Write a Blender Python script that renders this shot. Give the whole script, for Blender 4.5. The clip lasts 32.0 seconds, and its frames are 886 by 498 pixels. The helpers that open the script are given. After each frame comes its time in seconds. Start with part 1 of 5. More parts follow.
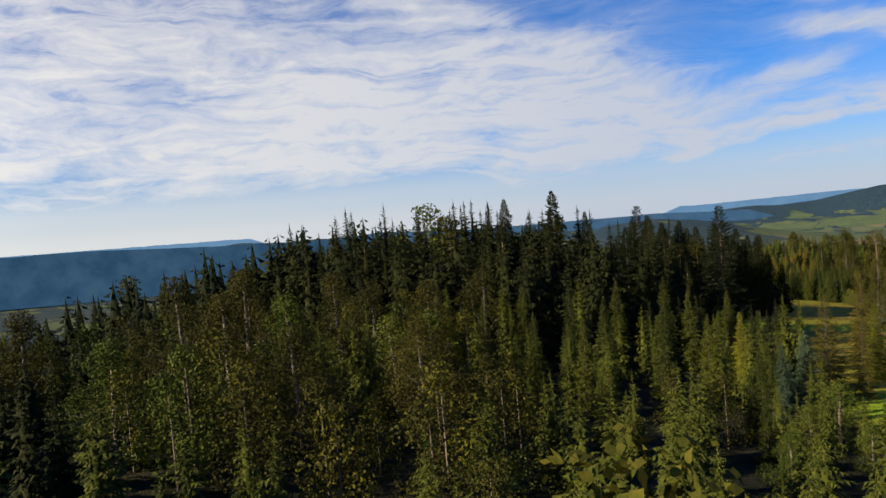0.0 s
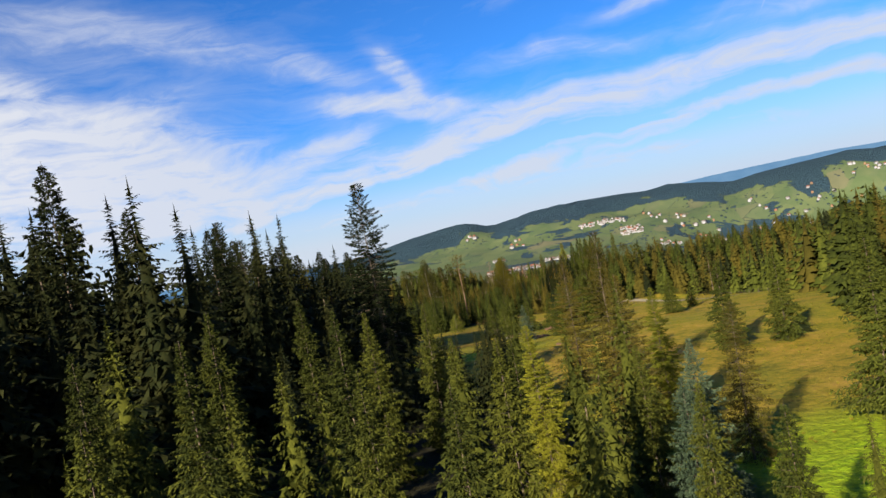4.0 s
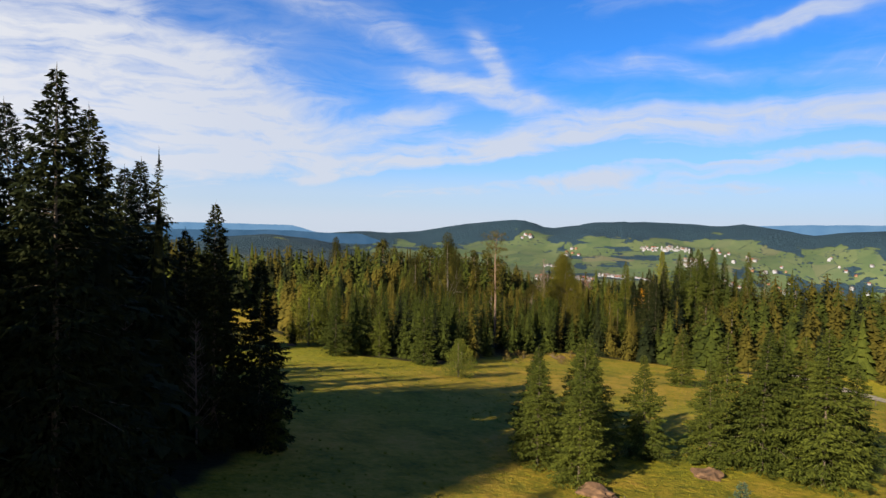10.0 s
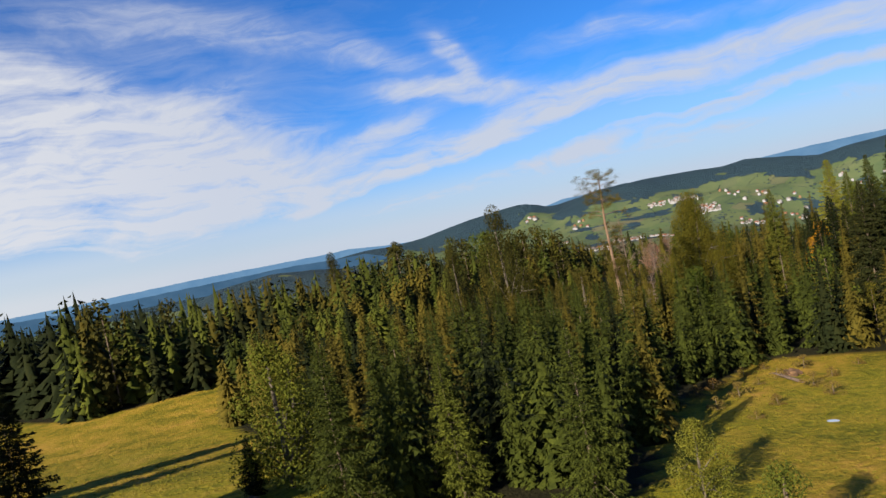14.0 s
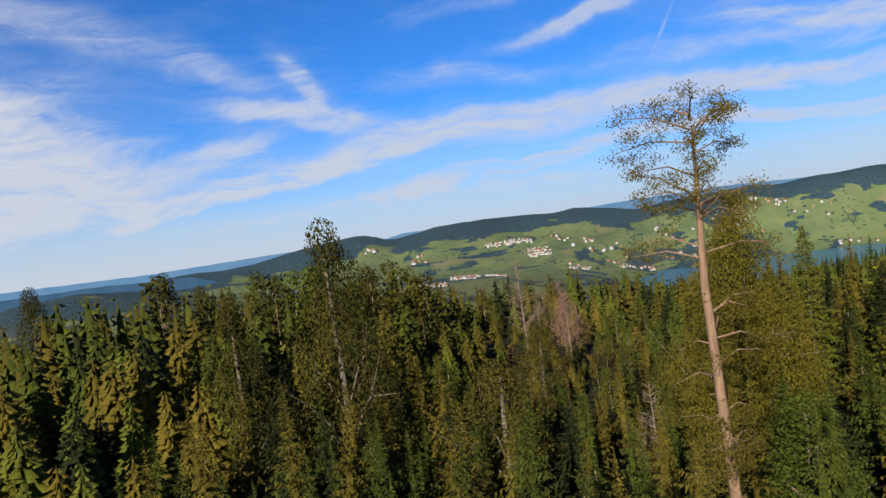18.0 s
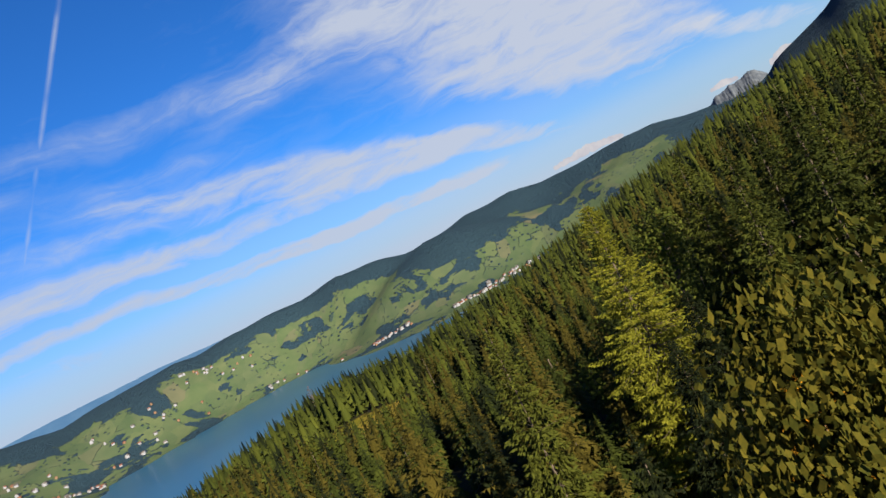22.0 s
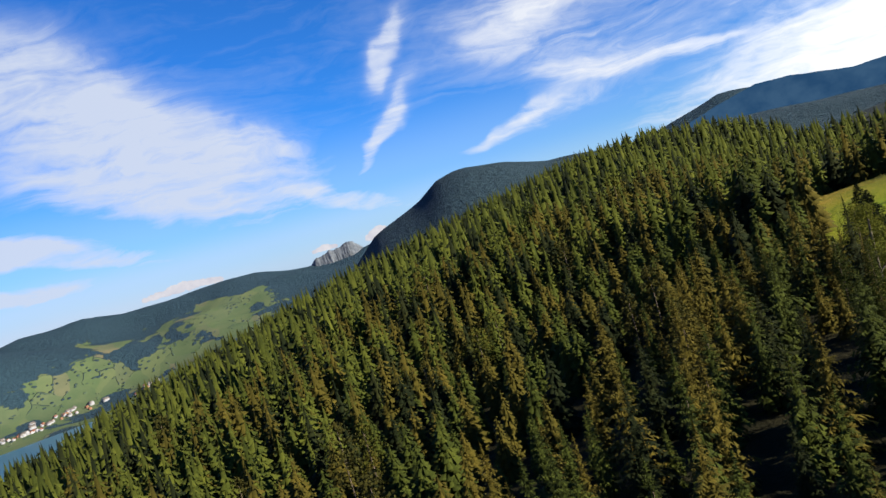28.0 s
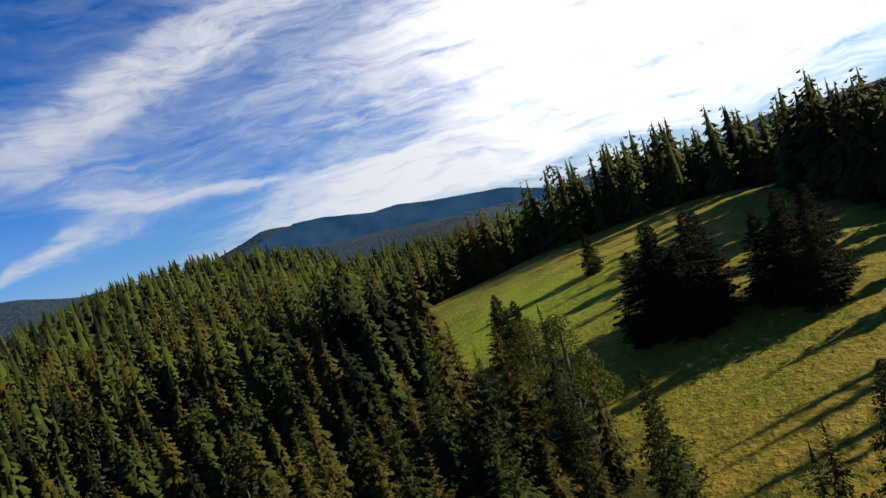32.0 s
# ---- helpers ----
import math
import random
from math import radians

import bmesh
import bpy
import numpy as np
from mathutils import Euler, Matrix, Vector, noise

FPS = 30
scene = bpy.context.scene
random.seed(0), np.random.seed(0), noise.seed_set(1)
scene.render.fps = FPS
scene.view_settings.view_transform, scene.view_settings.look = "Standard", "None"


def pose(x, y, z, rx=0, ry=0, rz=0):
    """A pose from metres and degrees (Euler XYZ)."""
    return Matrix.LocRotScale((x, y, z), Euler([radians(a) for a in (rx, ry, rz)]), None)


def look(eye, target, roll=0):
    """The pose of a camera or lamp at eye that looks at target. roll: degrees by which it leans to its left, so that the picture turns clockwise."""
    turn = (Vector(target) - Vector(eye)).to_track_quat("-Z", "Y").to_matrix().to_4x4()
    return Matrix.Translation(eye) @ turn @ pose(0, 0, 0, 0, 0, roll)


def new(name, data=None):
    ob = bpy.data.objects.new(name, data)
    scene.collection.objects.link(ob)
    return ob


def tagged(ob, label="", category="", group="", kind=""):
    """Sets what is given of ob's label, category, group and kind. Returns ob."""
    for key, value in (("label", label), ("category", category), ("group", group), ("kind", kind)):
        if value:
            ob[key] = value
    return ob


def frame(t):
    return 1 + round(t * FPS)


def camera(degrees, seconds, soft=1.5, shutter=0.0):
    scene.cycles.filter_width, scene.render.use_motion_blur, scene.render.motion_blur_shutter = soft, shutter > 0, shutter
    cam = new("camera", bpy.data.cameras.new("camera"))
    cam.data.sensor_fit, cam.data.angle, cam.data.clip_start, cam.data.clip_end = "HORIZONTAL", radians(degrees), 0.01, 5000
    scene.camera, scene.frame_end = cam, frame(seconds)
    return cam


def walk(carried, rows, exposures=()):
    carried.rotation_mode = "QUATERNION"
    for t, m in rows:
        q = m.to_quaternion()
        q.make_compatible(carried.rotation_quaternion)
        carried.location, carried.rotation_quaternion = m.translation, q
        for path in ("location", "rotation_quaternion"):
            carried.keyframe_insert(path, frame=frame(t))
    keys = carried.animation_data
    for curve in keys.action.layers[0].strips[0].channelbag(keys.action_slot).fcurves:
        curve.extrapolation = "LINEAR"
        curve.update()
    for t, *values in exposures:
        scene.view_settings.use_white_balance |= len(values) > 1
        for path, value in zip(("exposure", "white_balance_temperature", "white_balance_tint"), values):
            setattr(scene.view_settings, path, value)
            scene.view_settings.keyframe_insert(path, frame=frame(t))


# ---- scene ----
cam = camera(65.0, 32.0)
PATH = [
    (0, (0.00, -0.00, 30.00), (-0.029, 9.991, 29.568), -5.00),
    (0.5, (-1.92, 6.32, 29.33), (-0.909, 16.254, 28.840), -7.47),
    (1, (-1.50, 13.10, 27.92), (0.476, 22.888, 27.455), -11.46),
    (1.5, (-0.94, 20.16, 26.72), (1.932, 29.729, 26.232), -13.39),
    (2, (0.02, 27.21, 25.44), (3.752, 36.473, 24.977), -14.25),
    (2.5, (1.73, 34.18, 24.18), (6.215, 43.102, 23.741), -14.72),
    (3, (4.40, 41.52, 22.94), (9.362, 50.197, 22.547), -13.68),
    (3.5, (8.07, 49.16, 22.09), (13.374, 57.627, 21.792), -11.97),
    (4, (12.49, 57.24, 21.12), (18.164, 65.468, 20.845), -11.21),
    (4.5, (17.64, 65.80, 19.98), (23.656, 73.778, 19.703), -11.44),
    (6.5, (44.47, 96.59, 18.25), (50.358, 104.670, 17.968), -3.31),
    (7, (50.33, 103.34, 17.25), (55.899, 111.645, 17.005), -0.38),
    (7.5, (56.27, 110.76, 16.58), (61.548, 119.252, 16.294), 2.95),
    (8, (62.09, 118.36, 15.56), (67.270, 126.902, 15.153), 3.99),
    (8.5, (67.57, 126.35, 14.45), (72.830, 134.843, 14.031), 2.46),
    (9, (73.09, 134.83, 13.44), (78.405, 143.287, 13.017), 1.05),
    (9.5, (78.13, 142.97, 12.51), (83.382, 151.473, 12.098), 0.37),
    (10, (83.38, 151.14, 11.46), (88.407, 159.778, 11.073), 0.94),
    (10.5, (88.39, 158.97, 10.78), (92.874, 167.899, 10.372), 3.64),
    (11, (93.15, 167.07, 10.25), (96.788, 176.375, 9.836), 7.53),
    (11.5, (97.13, 174.95, 9.91), (99.962, 184.533, 9.489), 10.40),
    (12, (101.57, 184.73, 9.03), (103.792, 194.466, 8.602), 12.03),
    (12.5, (105.67, 194.77, 7.94), (107.886, 204.516, 7.521), 10.28),
    (13, (108.91, 204.89, 6.91), (111.703, 214.485, 6.520), 4.60),
    (13.5, (111.70, 214.64, 6.29), (115.531, 223.872, 5.925), -4.32),
    (14, (115.00, 223.74, 6.01), (119.958, 232.412, 5.674), -11.67),
    (14.5, (118.76, 232.32, 6.07), (124.396, 240.576, 5.763), -14.08),
    (15, (123.33, 240.80, 6.10), (129.168, 248.913, 5.808), -13.87),
    (15.5, (127.89, 248.51, 5.95), (133.982, 256.437, 5.668), -13.35),
    (17.5, (151.35, 278.47, 5.24), (158.148, 285.800, 4.966), -8.98),
    (18, (157.52, 284.67, 5.19), (164.376, 291.940, 4.908), -7.78),
    (18.5, (163.71, 290.43, 5.07), (170.901, 297.377, 4.790), -8.66),
    (19, (170.09, 296.65, 5.05), (177.999, 302.756, 4.772), -12.96),
    (19.5, (175.86, 301.91, 4.96), (184.380, 307.136, 4.699), -16.78),
    (20, (181.94, 306.54, 5.09), (190.911, 310.944, 4.834), -18.58),
    (20.5, (188.29, 310.27, 5.24), (197.576, 313.967, 5.035), -18.98),
    (21, (194.63, 313.51, 5.38), (204.306, 316.007, 5.162), -22.32),
    (21.5, (201.44, 315.85, 5.55), (211.361, 317.060, 5.347), -24.79),
    (22, (208.04, 317.45, 5.92), (218.034, 317.371, 5.724), -26.16),
    (22.5, (214.23, 318.25, 6.15), (224.154, 316.999, 5.968), -26.69),
    (23, (219.92, 318.39, 6.44), (229.690, 316.269, 6.283), -26.46),
    (23.5, (225.69, 317.82, 6.95), (235.351, 315.244, 6.818), -25.10),
    (24, (232.52, 316.35, 7.33), (242.228, 313.948, 7.197), -20.40),
    (24.5, (239.59, 314.32, 7.60), (249.368, 312.222, 7.447), -14.62),
    (26.5, (267.46, 305.78, 9.06), (277.254, 303.789, 8.788), 0.08),
    (27, (274.68, 303.78, 8.56), (284.175, 300.666, 8.253), -5.59),
    (27.5, (281.09, 301.65, 8.08), (290.109, 297.340, 7.741), -10.95),
    (28, (286.73, 299.91, 7.79), (294.918, 294.183, 7.450), -16.20),
    (28.5, (292.09, 297.33, 7.69), (299.454, 290.572, 7.345), -19.51),
    (29, (296.95, 294.29, 7.57), (303.398, 286.653, 7.217), -21.75),
    (29.5, (301.56, 290.43, 7.16), (307.115, 282.127, 6.805), -22.55),
    (30, (305.55, 286.13, 6.98), (310.237, 277.305, 6.627), -23.22),
    (30.5, (308.83, 281.83, 6.84), (312.844, 272.678, 6.473), -23.16),
    (31, (311.49, 277.33, 6.72), (315.006, 267.972, 6.333), -22.13),
    (31.5, (313.66, 272.56, 6.04), (316.807, 263.070, 5.693), -19.79),
    (32, (315.61, 267.69, 5.91), (318.622, 258.159, 5.573), -17.13),
]
EXPOSURES = [(0, 1.48, 6500, 10), (1.5, 1.61, 6500, 10), (4, 1.76, 6500, 10), (9, 1.74, 6500, 10), (13, 1.58, 6500, 10), (15, 1.62, 6450, 10), (18, 1.57, 6400, 10), (20, 1.45, 6300, 10), (22, 1.48, 6200, 10), (25, 1.71, 6150, 10), (28, 1.71, 6050, 10), (30, 1.36, 5850, 10), (32, 1.24, 5850, 10)]
walk(cam, [(t, look(eye, target, roll)) for t, eye, target, roll in PATH], EXPOSURES)

# ---- light ----
SUN_AZ, SUN_EL = 247.0, 24.0
sun_way = Vector((math.sin(radians(SUN_AZ)) * math.cos(radians(SUN_EL)), math.cos(radians(SUN_AZ)) * math.cos(radians(SUN_EL)), math.sin(radians(SUN_EL))))
sun = new("sun", bpy.data.lights.new("sun", "SUN"))
sun.data.energy, sun.data.angle, sun.data.color = 5.0, radians(0.6), (1.0, 0.84, 0.60)
sun.matrix_world = look((0, 0, 200), Vector((0, 0, 200)) - sun_way)


class Nodes:
    """A short hand for node trees."""

    def __init__(self, tree):
        self.tree = tree
        tree.nodes.clear()

    def add(self, kind, **values):
        node = self.tree.nodes.new("ShaderNode" + kind)
        for key, value in values.items():
            if key in node.inputs:
                self.plug(node.inputs[key], value)
            else:
                setattr(node, key, value)
        return node

    def plug(self, socket, value):
        if isinstance(value, bpy.types.NodeSocket):
            self.tree.links.new(value, socket)
        elif isinstance(value, bpy.types.Node):
            self.tree.links.new(value.outputs[0], socket)
        else:
            socket.default_value = value

    def math(self, op, a, b=0.0, c=0.0, clamp=False):
        node = self.tree.nodes.new("ShaderNodeMath")
        node.operation, node.use_clamp = op, clamp
        for socket, value in zip(node.inputs, (a, b, c)):
            self.plug(socket, value)
        return node.outputs[0]

    def ramp(self, fac, stops, smooth=False):
        node = self.tree.nodes.new("ShaderNodeValToRGB")
        node.color_ramp.interpolation = "EASE" if smooth else "LINEAR"
        els = node.color_ramp.elements
        while len(els) < len(stops):
            els.new(0.5)
        for el, (place, tone) in zip(els, stops):
            el.position = place
            el.color = tone if len(tone) == 4 else (*tone, 1)
        self.plug(node.inputs[0], fac)
        return node.outputs[0]

    def mix(self, fac, a, b, blend="MIX"):
        node = self.tree.nodes.new("ShaderNodeMix")
        node.data_type, node.blend_type = "RGBA", blend
        self.plug(node.inputs[0], fac)
        self.plug(node.inputs[6], a)
        self.plug(node.inputs[7], b)
        return node.outputs[2]

    def noise(self, where, scale, detail=3.0, rough=0.55, warp=0.0):
        node = self.add("TexNoise", Scale=scale, Detail=detail, Roughness=rough, Distortion=warp)
        self.plug(node.inputs["Vector"], where)
        return node.outputs[0]


def grey(v):
    return (v, v, v)


# the sky: clear autumn blue with long bands of cirrus, thicker towards the two painted glows
world = bpy.data.worlds.new("sky")
scene.world = world
world.use_nodes = True
n = Nodes(world.node_tree)
sky = n.add("TexSky", sky_type="NISHITA", sun_disc=False, sun_elevation=radians(SUN_EL), sun_rotation=radians(SUN_AZ), altitude=900.0, air_density=1.0, dust_density=0.6, ozone_density=2.2)
way = n.add("TexCoord").outputs["Generated"]
xyz = n.add("SeparateXYZ", Vector=way)
up = n.math("MAXIMUM", xyz.outputs[2], 0.0)
low = n.math("ADD", up, 0.16)
flat = n.add("CombineXYZ", X=n.math("DIVIDE", xyz.outputs[0], low), Y=n.math("DIVIDE", xyz.outputs[1], low), Z=0.0)


def stretched(turn, across, along):
    """The sky plane, turned and drawn out along the wind."""
    node = n.add("Mapping", vector_type="TEXTURE", Vector=flat)
    node.inputs["Rotation"].default_value = (0, 0, radians(turn))
    node.inputs["Scale"].default_value = (1 / across, 1 / along, 1)
    return node.outputs[0]


def towards(az, el):
    node = n.add("VectorMath", operation="DOT_PRODUCT")
    n.plug(node.inputs[0], way)
    node.inputs[1].default_value = (math.sin(radians(az)) * math.cos(radians(el)), math.cos(radians(az)) * math.cos(radians(el)), math.sin(radians(el)))
    return node.outputs["Value"]


# long streaks of cirrus: azimuth and elevation of both ends, half width in degrees, thickness
STREAKS = [(-58, 9, 4, 10, 9.5, 0.95), (-16, 6, 21, 6.6, 2.6, 0.75), (-8, 12, 17, 10, 1.9, 0.7), (-4, 17.5, 9, 13.5, 1.8, 0.6),
           (-2, 11, 15, 13, 1.6, 0.75), (0, 8, 18, 8.5, 1.7, 0.85), (2, 3.5, 20, 5.5, 2.2, 0.85),
           (16, 3.6, 41, 6.8, 1.0, 1.0), (34, 7.0, 68, 8.2, 1.5, 0.85), (60, 8.2, 98, 5.6, 0.9, 0.95), (36, 3.4, 62, 5.6, 0.7, 0.85),
           (58, 5.6, 102, 2.6, 0.65, 0.9), (16, 1.7, 68, 3.4, 0.9, 0.8), (32.5, 15.4, 35.2, 11.3, 1.1, 0.75), (27, 11.9, 40, 9.2, 0.95, 0.85),
           (21.5, 6.9, 30.5, 9.3, 1.0, 0.6), (51, 13.8, 62, 15.4, 0.6, 0.7), (40, 12.2, 54, 11.4, 0.8, 0.5), (56, 11.0, 72, 10.8, 0.9, 0.45),
           (88, 21, 107, 12.5, 4.2, 0.95), (95, 11.5, 115, 5.6, 2.4, 0.9), (103, 14, 115.5, 8.6, 1.8, 0.8), (68, 12.8, 91, 7.9, 1.0, 0.9),
           (88, 8.3, 104, 3.7, 0.8, 0.8), (74, 9.8, 101, 4.4, 0.7, 0.75), (72, 4.4, 103, 3.1, 0.55, 0.6), (127.5, 17, 123.6, 12, 0.8, 0.9),
           (126, 11.8, 121.2, 6.2, 0.7, 0.85), (129, 15, 144, 9, 2.2, 0.36), (129, 5.3, 144, 7.8, 0.8, 0.36), (114.5, 6.2, 125, 2.4, 0.8, 0.7),
           (133, 13.4, 159, 21.5, 1.9, 0.85), (136, 9.8, 151, 7.1, 0.75, 0.6), (129.5, 5.6, 139, 8.2, 0.7, 0.6), (164, 13, 214, 8, 9.5, 1.2), (146, 3.0, 182, 5, 2.8, 0.9),
           (138, 13, 206, 12, 17, 0.30), (43, 17, 59, 17.5, 0.7, 0.35), (66, 14.5, 80, 13, 0.8, 0.4), (62, 18, 84, 17, 1.3, 0.4), (78, 15.5, 93, 18, 1.6, 0.5), (4, 20, 26, 15, 1.6, 0.4), (24, 16, 32, 13, 1.0, 0.3)]


def heading(az, el):
    a, e = radians(az), radians(el)
    return Vector((math.sin(a) * math.cos(e), math.cos(a) * math.cos(e), math.sin(e)))


def along(where, axis):
    node = n.add("VectorMath", operation="DOT_PRODUCT")
    n.plug(node.inputs[0], where)
    node.inputs[1].default_value = axis
    return node.outputs["Value"]


swirl = n.add("TexNoise", Scale=5.0, Detail=4.0, Roughness=0.6)
n.plug(swirl.inputs["Vector"], way)
pushed = n.add("VectorMath", operation="MULTIPLY_ADD")
n.plug(pushed.inputs[0], swirl.outputs["Color"])
pushed.inputs[1].default_value = (0.10, 0.10, 0.05)
n.plug(pushed.inputs[2], way)
bent = n.add("VectorMath", operation="SUBTRACT")
n.plug(bent.inputs[0], pushed.outputs[0])
bent.inputs[1].default_value = (0.05, 0.05, 0.025)
bent = bent.outputs[0]
streaks = 0.0
for az0, el0, az1, el1, half, thick in STREAKS:
    a, b = heading(az0, el0), heading(az1, el1)
    mid, run = (a + b).normalized(), (b - a).normalized()
    pole, reach = mid.cross(run).normalized(), (b - a).length / 2
    q = n.math("MULTIPLY", along(bent, pole), 1 / radians(half))
    u = n.math("MULTIPLY", along(bent, run), 1 / reach)
    out = n.math("MULTIPLY_ADD", q, q, n.math("MULTIPLY", u, u))
    soft = n.math("ADD", n.math("POWER", out, 2.6), 1.0)
    body = n.math("DIVIDE", n.math("GREATER_THAN", along(way, mid), 0.0), soft)
    streaks = n.math("MULTIPLY_ADD", body, thick, streaks)
fibre = n.noise(n.add("Mapping", Vector=bent, Scale=(2.6, 2.6, 15.0)).outputs[0], 2.2, 9.0, 0.60, 1.4)
plume = n.noise(n.add("Mapping", Vector=bent, Scale=(1.0, 1.0, 2.2)).outputs[0], 8.0, 9.0, 0.66, 0.5)
sheets = n.noise(stretched(-2, 0.5, 0.8), 0.75, 4.0, 0.5, 0.3)
# sun glow painted into the clouds at two azimuths away from SUN_AZ
cloud_glow = n.math("MAXIMUM", n.math("MULTIPLY_ADD", towards(188, 20), 0.5, 0.5), n.math("MULTIPLY_ADD", towards(-62, 14), 0.44, 0.5))
grain = n.math("ADD", n.ramp(fibre, [(0.34, grey(0.0)), (0.66, grey(0.58))]), n.ramp(plume, [(0.33, grey(0.0)), (0.68, grey(0.42))]))
amount = n.math("MULTIPLY", n.math("MINIMUM", streaks, 1.25), n.math("MULTIPLY_ADD", grain, 0.78, 0.34))
amount = n.math("ADD", amount, n.math("MULTIPLY", n.math("MULTIPLY", grain, sheets), 0.26))
cover = n.ramp(amount, [(0.10, grey(0.0)), (0.36, grey(0.22)), (0.66, grey(0.64)), (1.05, grey(0.94))])
haze = n.ramp(up, [(0.0, grey(0.92)), (0.035, grey(0.74)), (0.085, grey(0.36)), (0.20, grey(0.0))], True)
haze = n.math("MULTIPLY", haze, n.ramp(n.math("MULTIPLY_ADD", towards(20, 0), 0.5, 0.5), [(0.22, grey(0.35)), (0.62, grey(0.95))]))
cover = n.math("MULTIPLY", cover, n.ramp(up, [(0.0, grey(1.0)), (0.34, grey(1.0)), (0.50, grey(0.6)), (0.80, grey(0.10))]))
cover = n.math("MAXIMUM", cover, haze)
# two old vapour trails, broken and drifting
trail_side = n.math("ABSOLUTE", n.add("VectorMath", operation="DOT_PRODUCT").outputs["Value"])
trail_node = trail_side.node.inputs[0].links[0].from_node
n.plug(trail_node.inputs[0], way)
trail_a, trail_b = [Vector((math.sin(radians(a)) * math.cos(radians(e)), math.cos(radians(a)) * math.cos(radians(e)), math.sin(radians(e)))) for a, e in ((60.8, 9.5), (71.9, 27.0))]
trail_node.inputs[1].default_value = trail_a.cross(trail_b).normalized()
trail = n.math("MULTIPLY", n.ramp(trail_side, [(0.0005, grey(0.55)), (0.0022, grey(0.0))]), n.ramp(n.noise(way, 9.0, 3.0), [(0.42, grey(0.0)), (0.56, grey(1.0))]))
trail = n.math("MULTIPLY", trail, n.ramp(towards(67, 18), [(0.955, grey(0.0)), (0.985, grey(1.0))]))
cover = n.math("MAXIMUM", cover, trail)
lit = n.ramp(cloud_glow, [(0.0, (0.62, 0.71, 0.90)), (0.62, (0.78, 0.82, 0.92)), (0.86, (1.08, 1.06, 1.04)), (0.95, (1.5, 1.42, 1.32)), (1.0, (2.8, 2.6, 2.3))])
blue = n.mix(1.0, n.mix(1.0, sky.outputs[0], (0.094, 0.094, 0.094, 1), "MULTIPLY"), (0.33, 1.0, 1.90, 1), "MULTIPLY")
n.add("OutputWorld", Surface=n.add("Background", Color=n.mix(cover, blue, lit), Strength=0.270).outputs[0])

# ---- materials ----
def material(name):
    m = bpy.data.materials.new(name)
    m.use_nodes = True
    return m, Nodes(m.node_tree)


def finish(n, base, rough=0.8, bump=None, strength=0.5, reach=0.1, glow=0.0, gloss=0.3):
    shader = n.add("BsdfPrincipled", Roughness=rough)
    n.plug(shader.inputs["Base Color"], base)
    shader.inputs["Specular IOR Level"].default_value = gloss
    if bump is not None:
        b = n.add("Bump", Strength=strength, Distance=reach, Height=bump)
        n.plug(shader.inputs["Normal"], b.outputs[0])
    out = shader.outputs[0]
    if glow:
        thin = n.add("BsdfTranslucent")
        n.plug(thin.inputs[0], base)
        out = n.add("MixShader", Fac=glow)
        n.tree.links.new(shader.outputs[0], out.inputs[1])
        n.tree.links.new(thin.outputs[0], out.inputs[2])
        out = out.outputs[0]
    n.add("OutputMaterial", Surface=out)


def foliage(name, dark, mid, light, glow=0.15, sway=1.0):
    """Leaves or needles: a tone for each tree, another for each spray, and blotches."""
    m, n = material(name)
    info, geo = n.add("ObjectInfo"), n.add("NewGeometry")
    place = geo.outputs["Position"]
    each = n.math("ADD", n.math("MULTIPLY", info.outputs["Random"], 0.35 * sway), n.math("MULTIPLY", geo.outputs["Random Per Island"], 0.3))
    blot = n.math("ADD", n.math("MULTIPLY", n.noise(place, 0.16, 1.0), 0.45), n.math("MULTIPLY_ADD", n.noise(place, 1.6, 2.0), 0.25, n.math("MULTIPLY_ADD", n.noise(place, 7.0, 3.0, 0.7), 0.9, -0.45)))
    base = n.ramp(n.math("ADD", each, blot), [(0.25, dark), (0.62, mid), (1.0, light)])
    finish(n, base, 0.85, glow=glow * 0.7, gloss=0.08)
    return m


def bark(name, a, b, size=3.0):
    m, n = material(name)
    place = n.add("NewGeometry").outputs["Position"]
    stretch = n.add("Mapping", Vector=place)
    stretch.inputs["Scale"].default_value = (1, 1, 0.2)
    grain = n.noise(stretch.outputs[0], size * 2, 5.0)
    finish(n, n.ramp(grain, [(0.3, a), (0.7, b)]), 0.9, bump=grain, strength=0.6, reach=0.05)
    return m


SPRUCE = foliage("spruce_needles", (0.0098, 0.0148, 0.0030), (0.028, 0.037, 0.0058), (0.060, 0.070, 0.0098))
# spruce green dimmed, so the backlit stand's shade sits in the colour
SPRUCE_DIM = foliage("dimmed_spruce_needles", (0.0080, 0.0124, 0.0028), (0.0230, 0.0300, 0.0050), (0.055, 0.062, 0.0085))
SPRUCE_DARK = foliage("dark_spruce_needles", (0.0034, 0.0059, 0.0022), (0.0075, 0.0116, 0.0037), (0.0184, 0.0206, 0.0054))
SPRUCE_BLUE = foliage("blue_green_fir_needles", (0.0142, 0.0258, 0.0174), (0.0331, 0.0521, 0.0307), (0.0592, 0.0818, 0.0496))
LARCH = foliage("yellow_green_larch_needles", (0.050, 0.064, 0.006), (0.105, 0.115, 0.010), (0.17, 0.168, 0.017), 0.4)
BEECH = foliage("olive_beech_leaves", (0.0090, 0.0110, 0.0023), (0.0231, 0.0235, 0.0047), (0.0467, 0.0411, 0.0078), 0.3)
FRESH = foliage("fresh_green_leaves", (0.0158, 0.0271, 0.0040), (0.0369, 0.0509, 0.0068), (0.0765, 0.0847, 0.0136), 0.3)
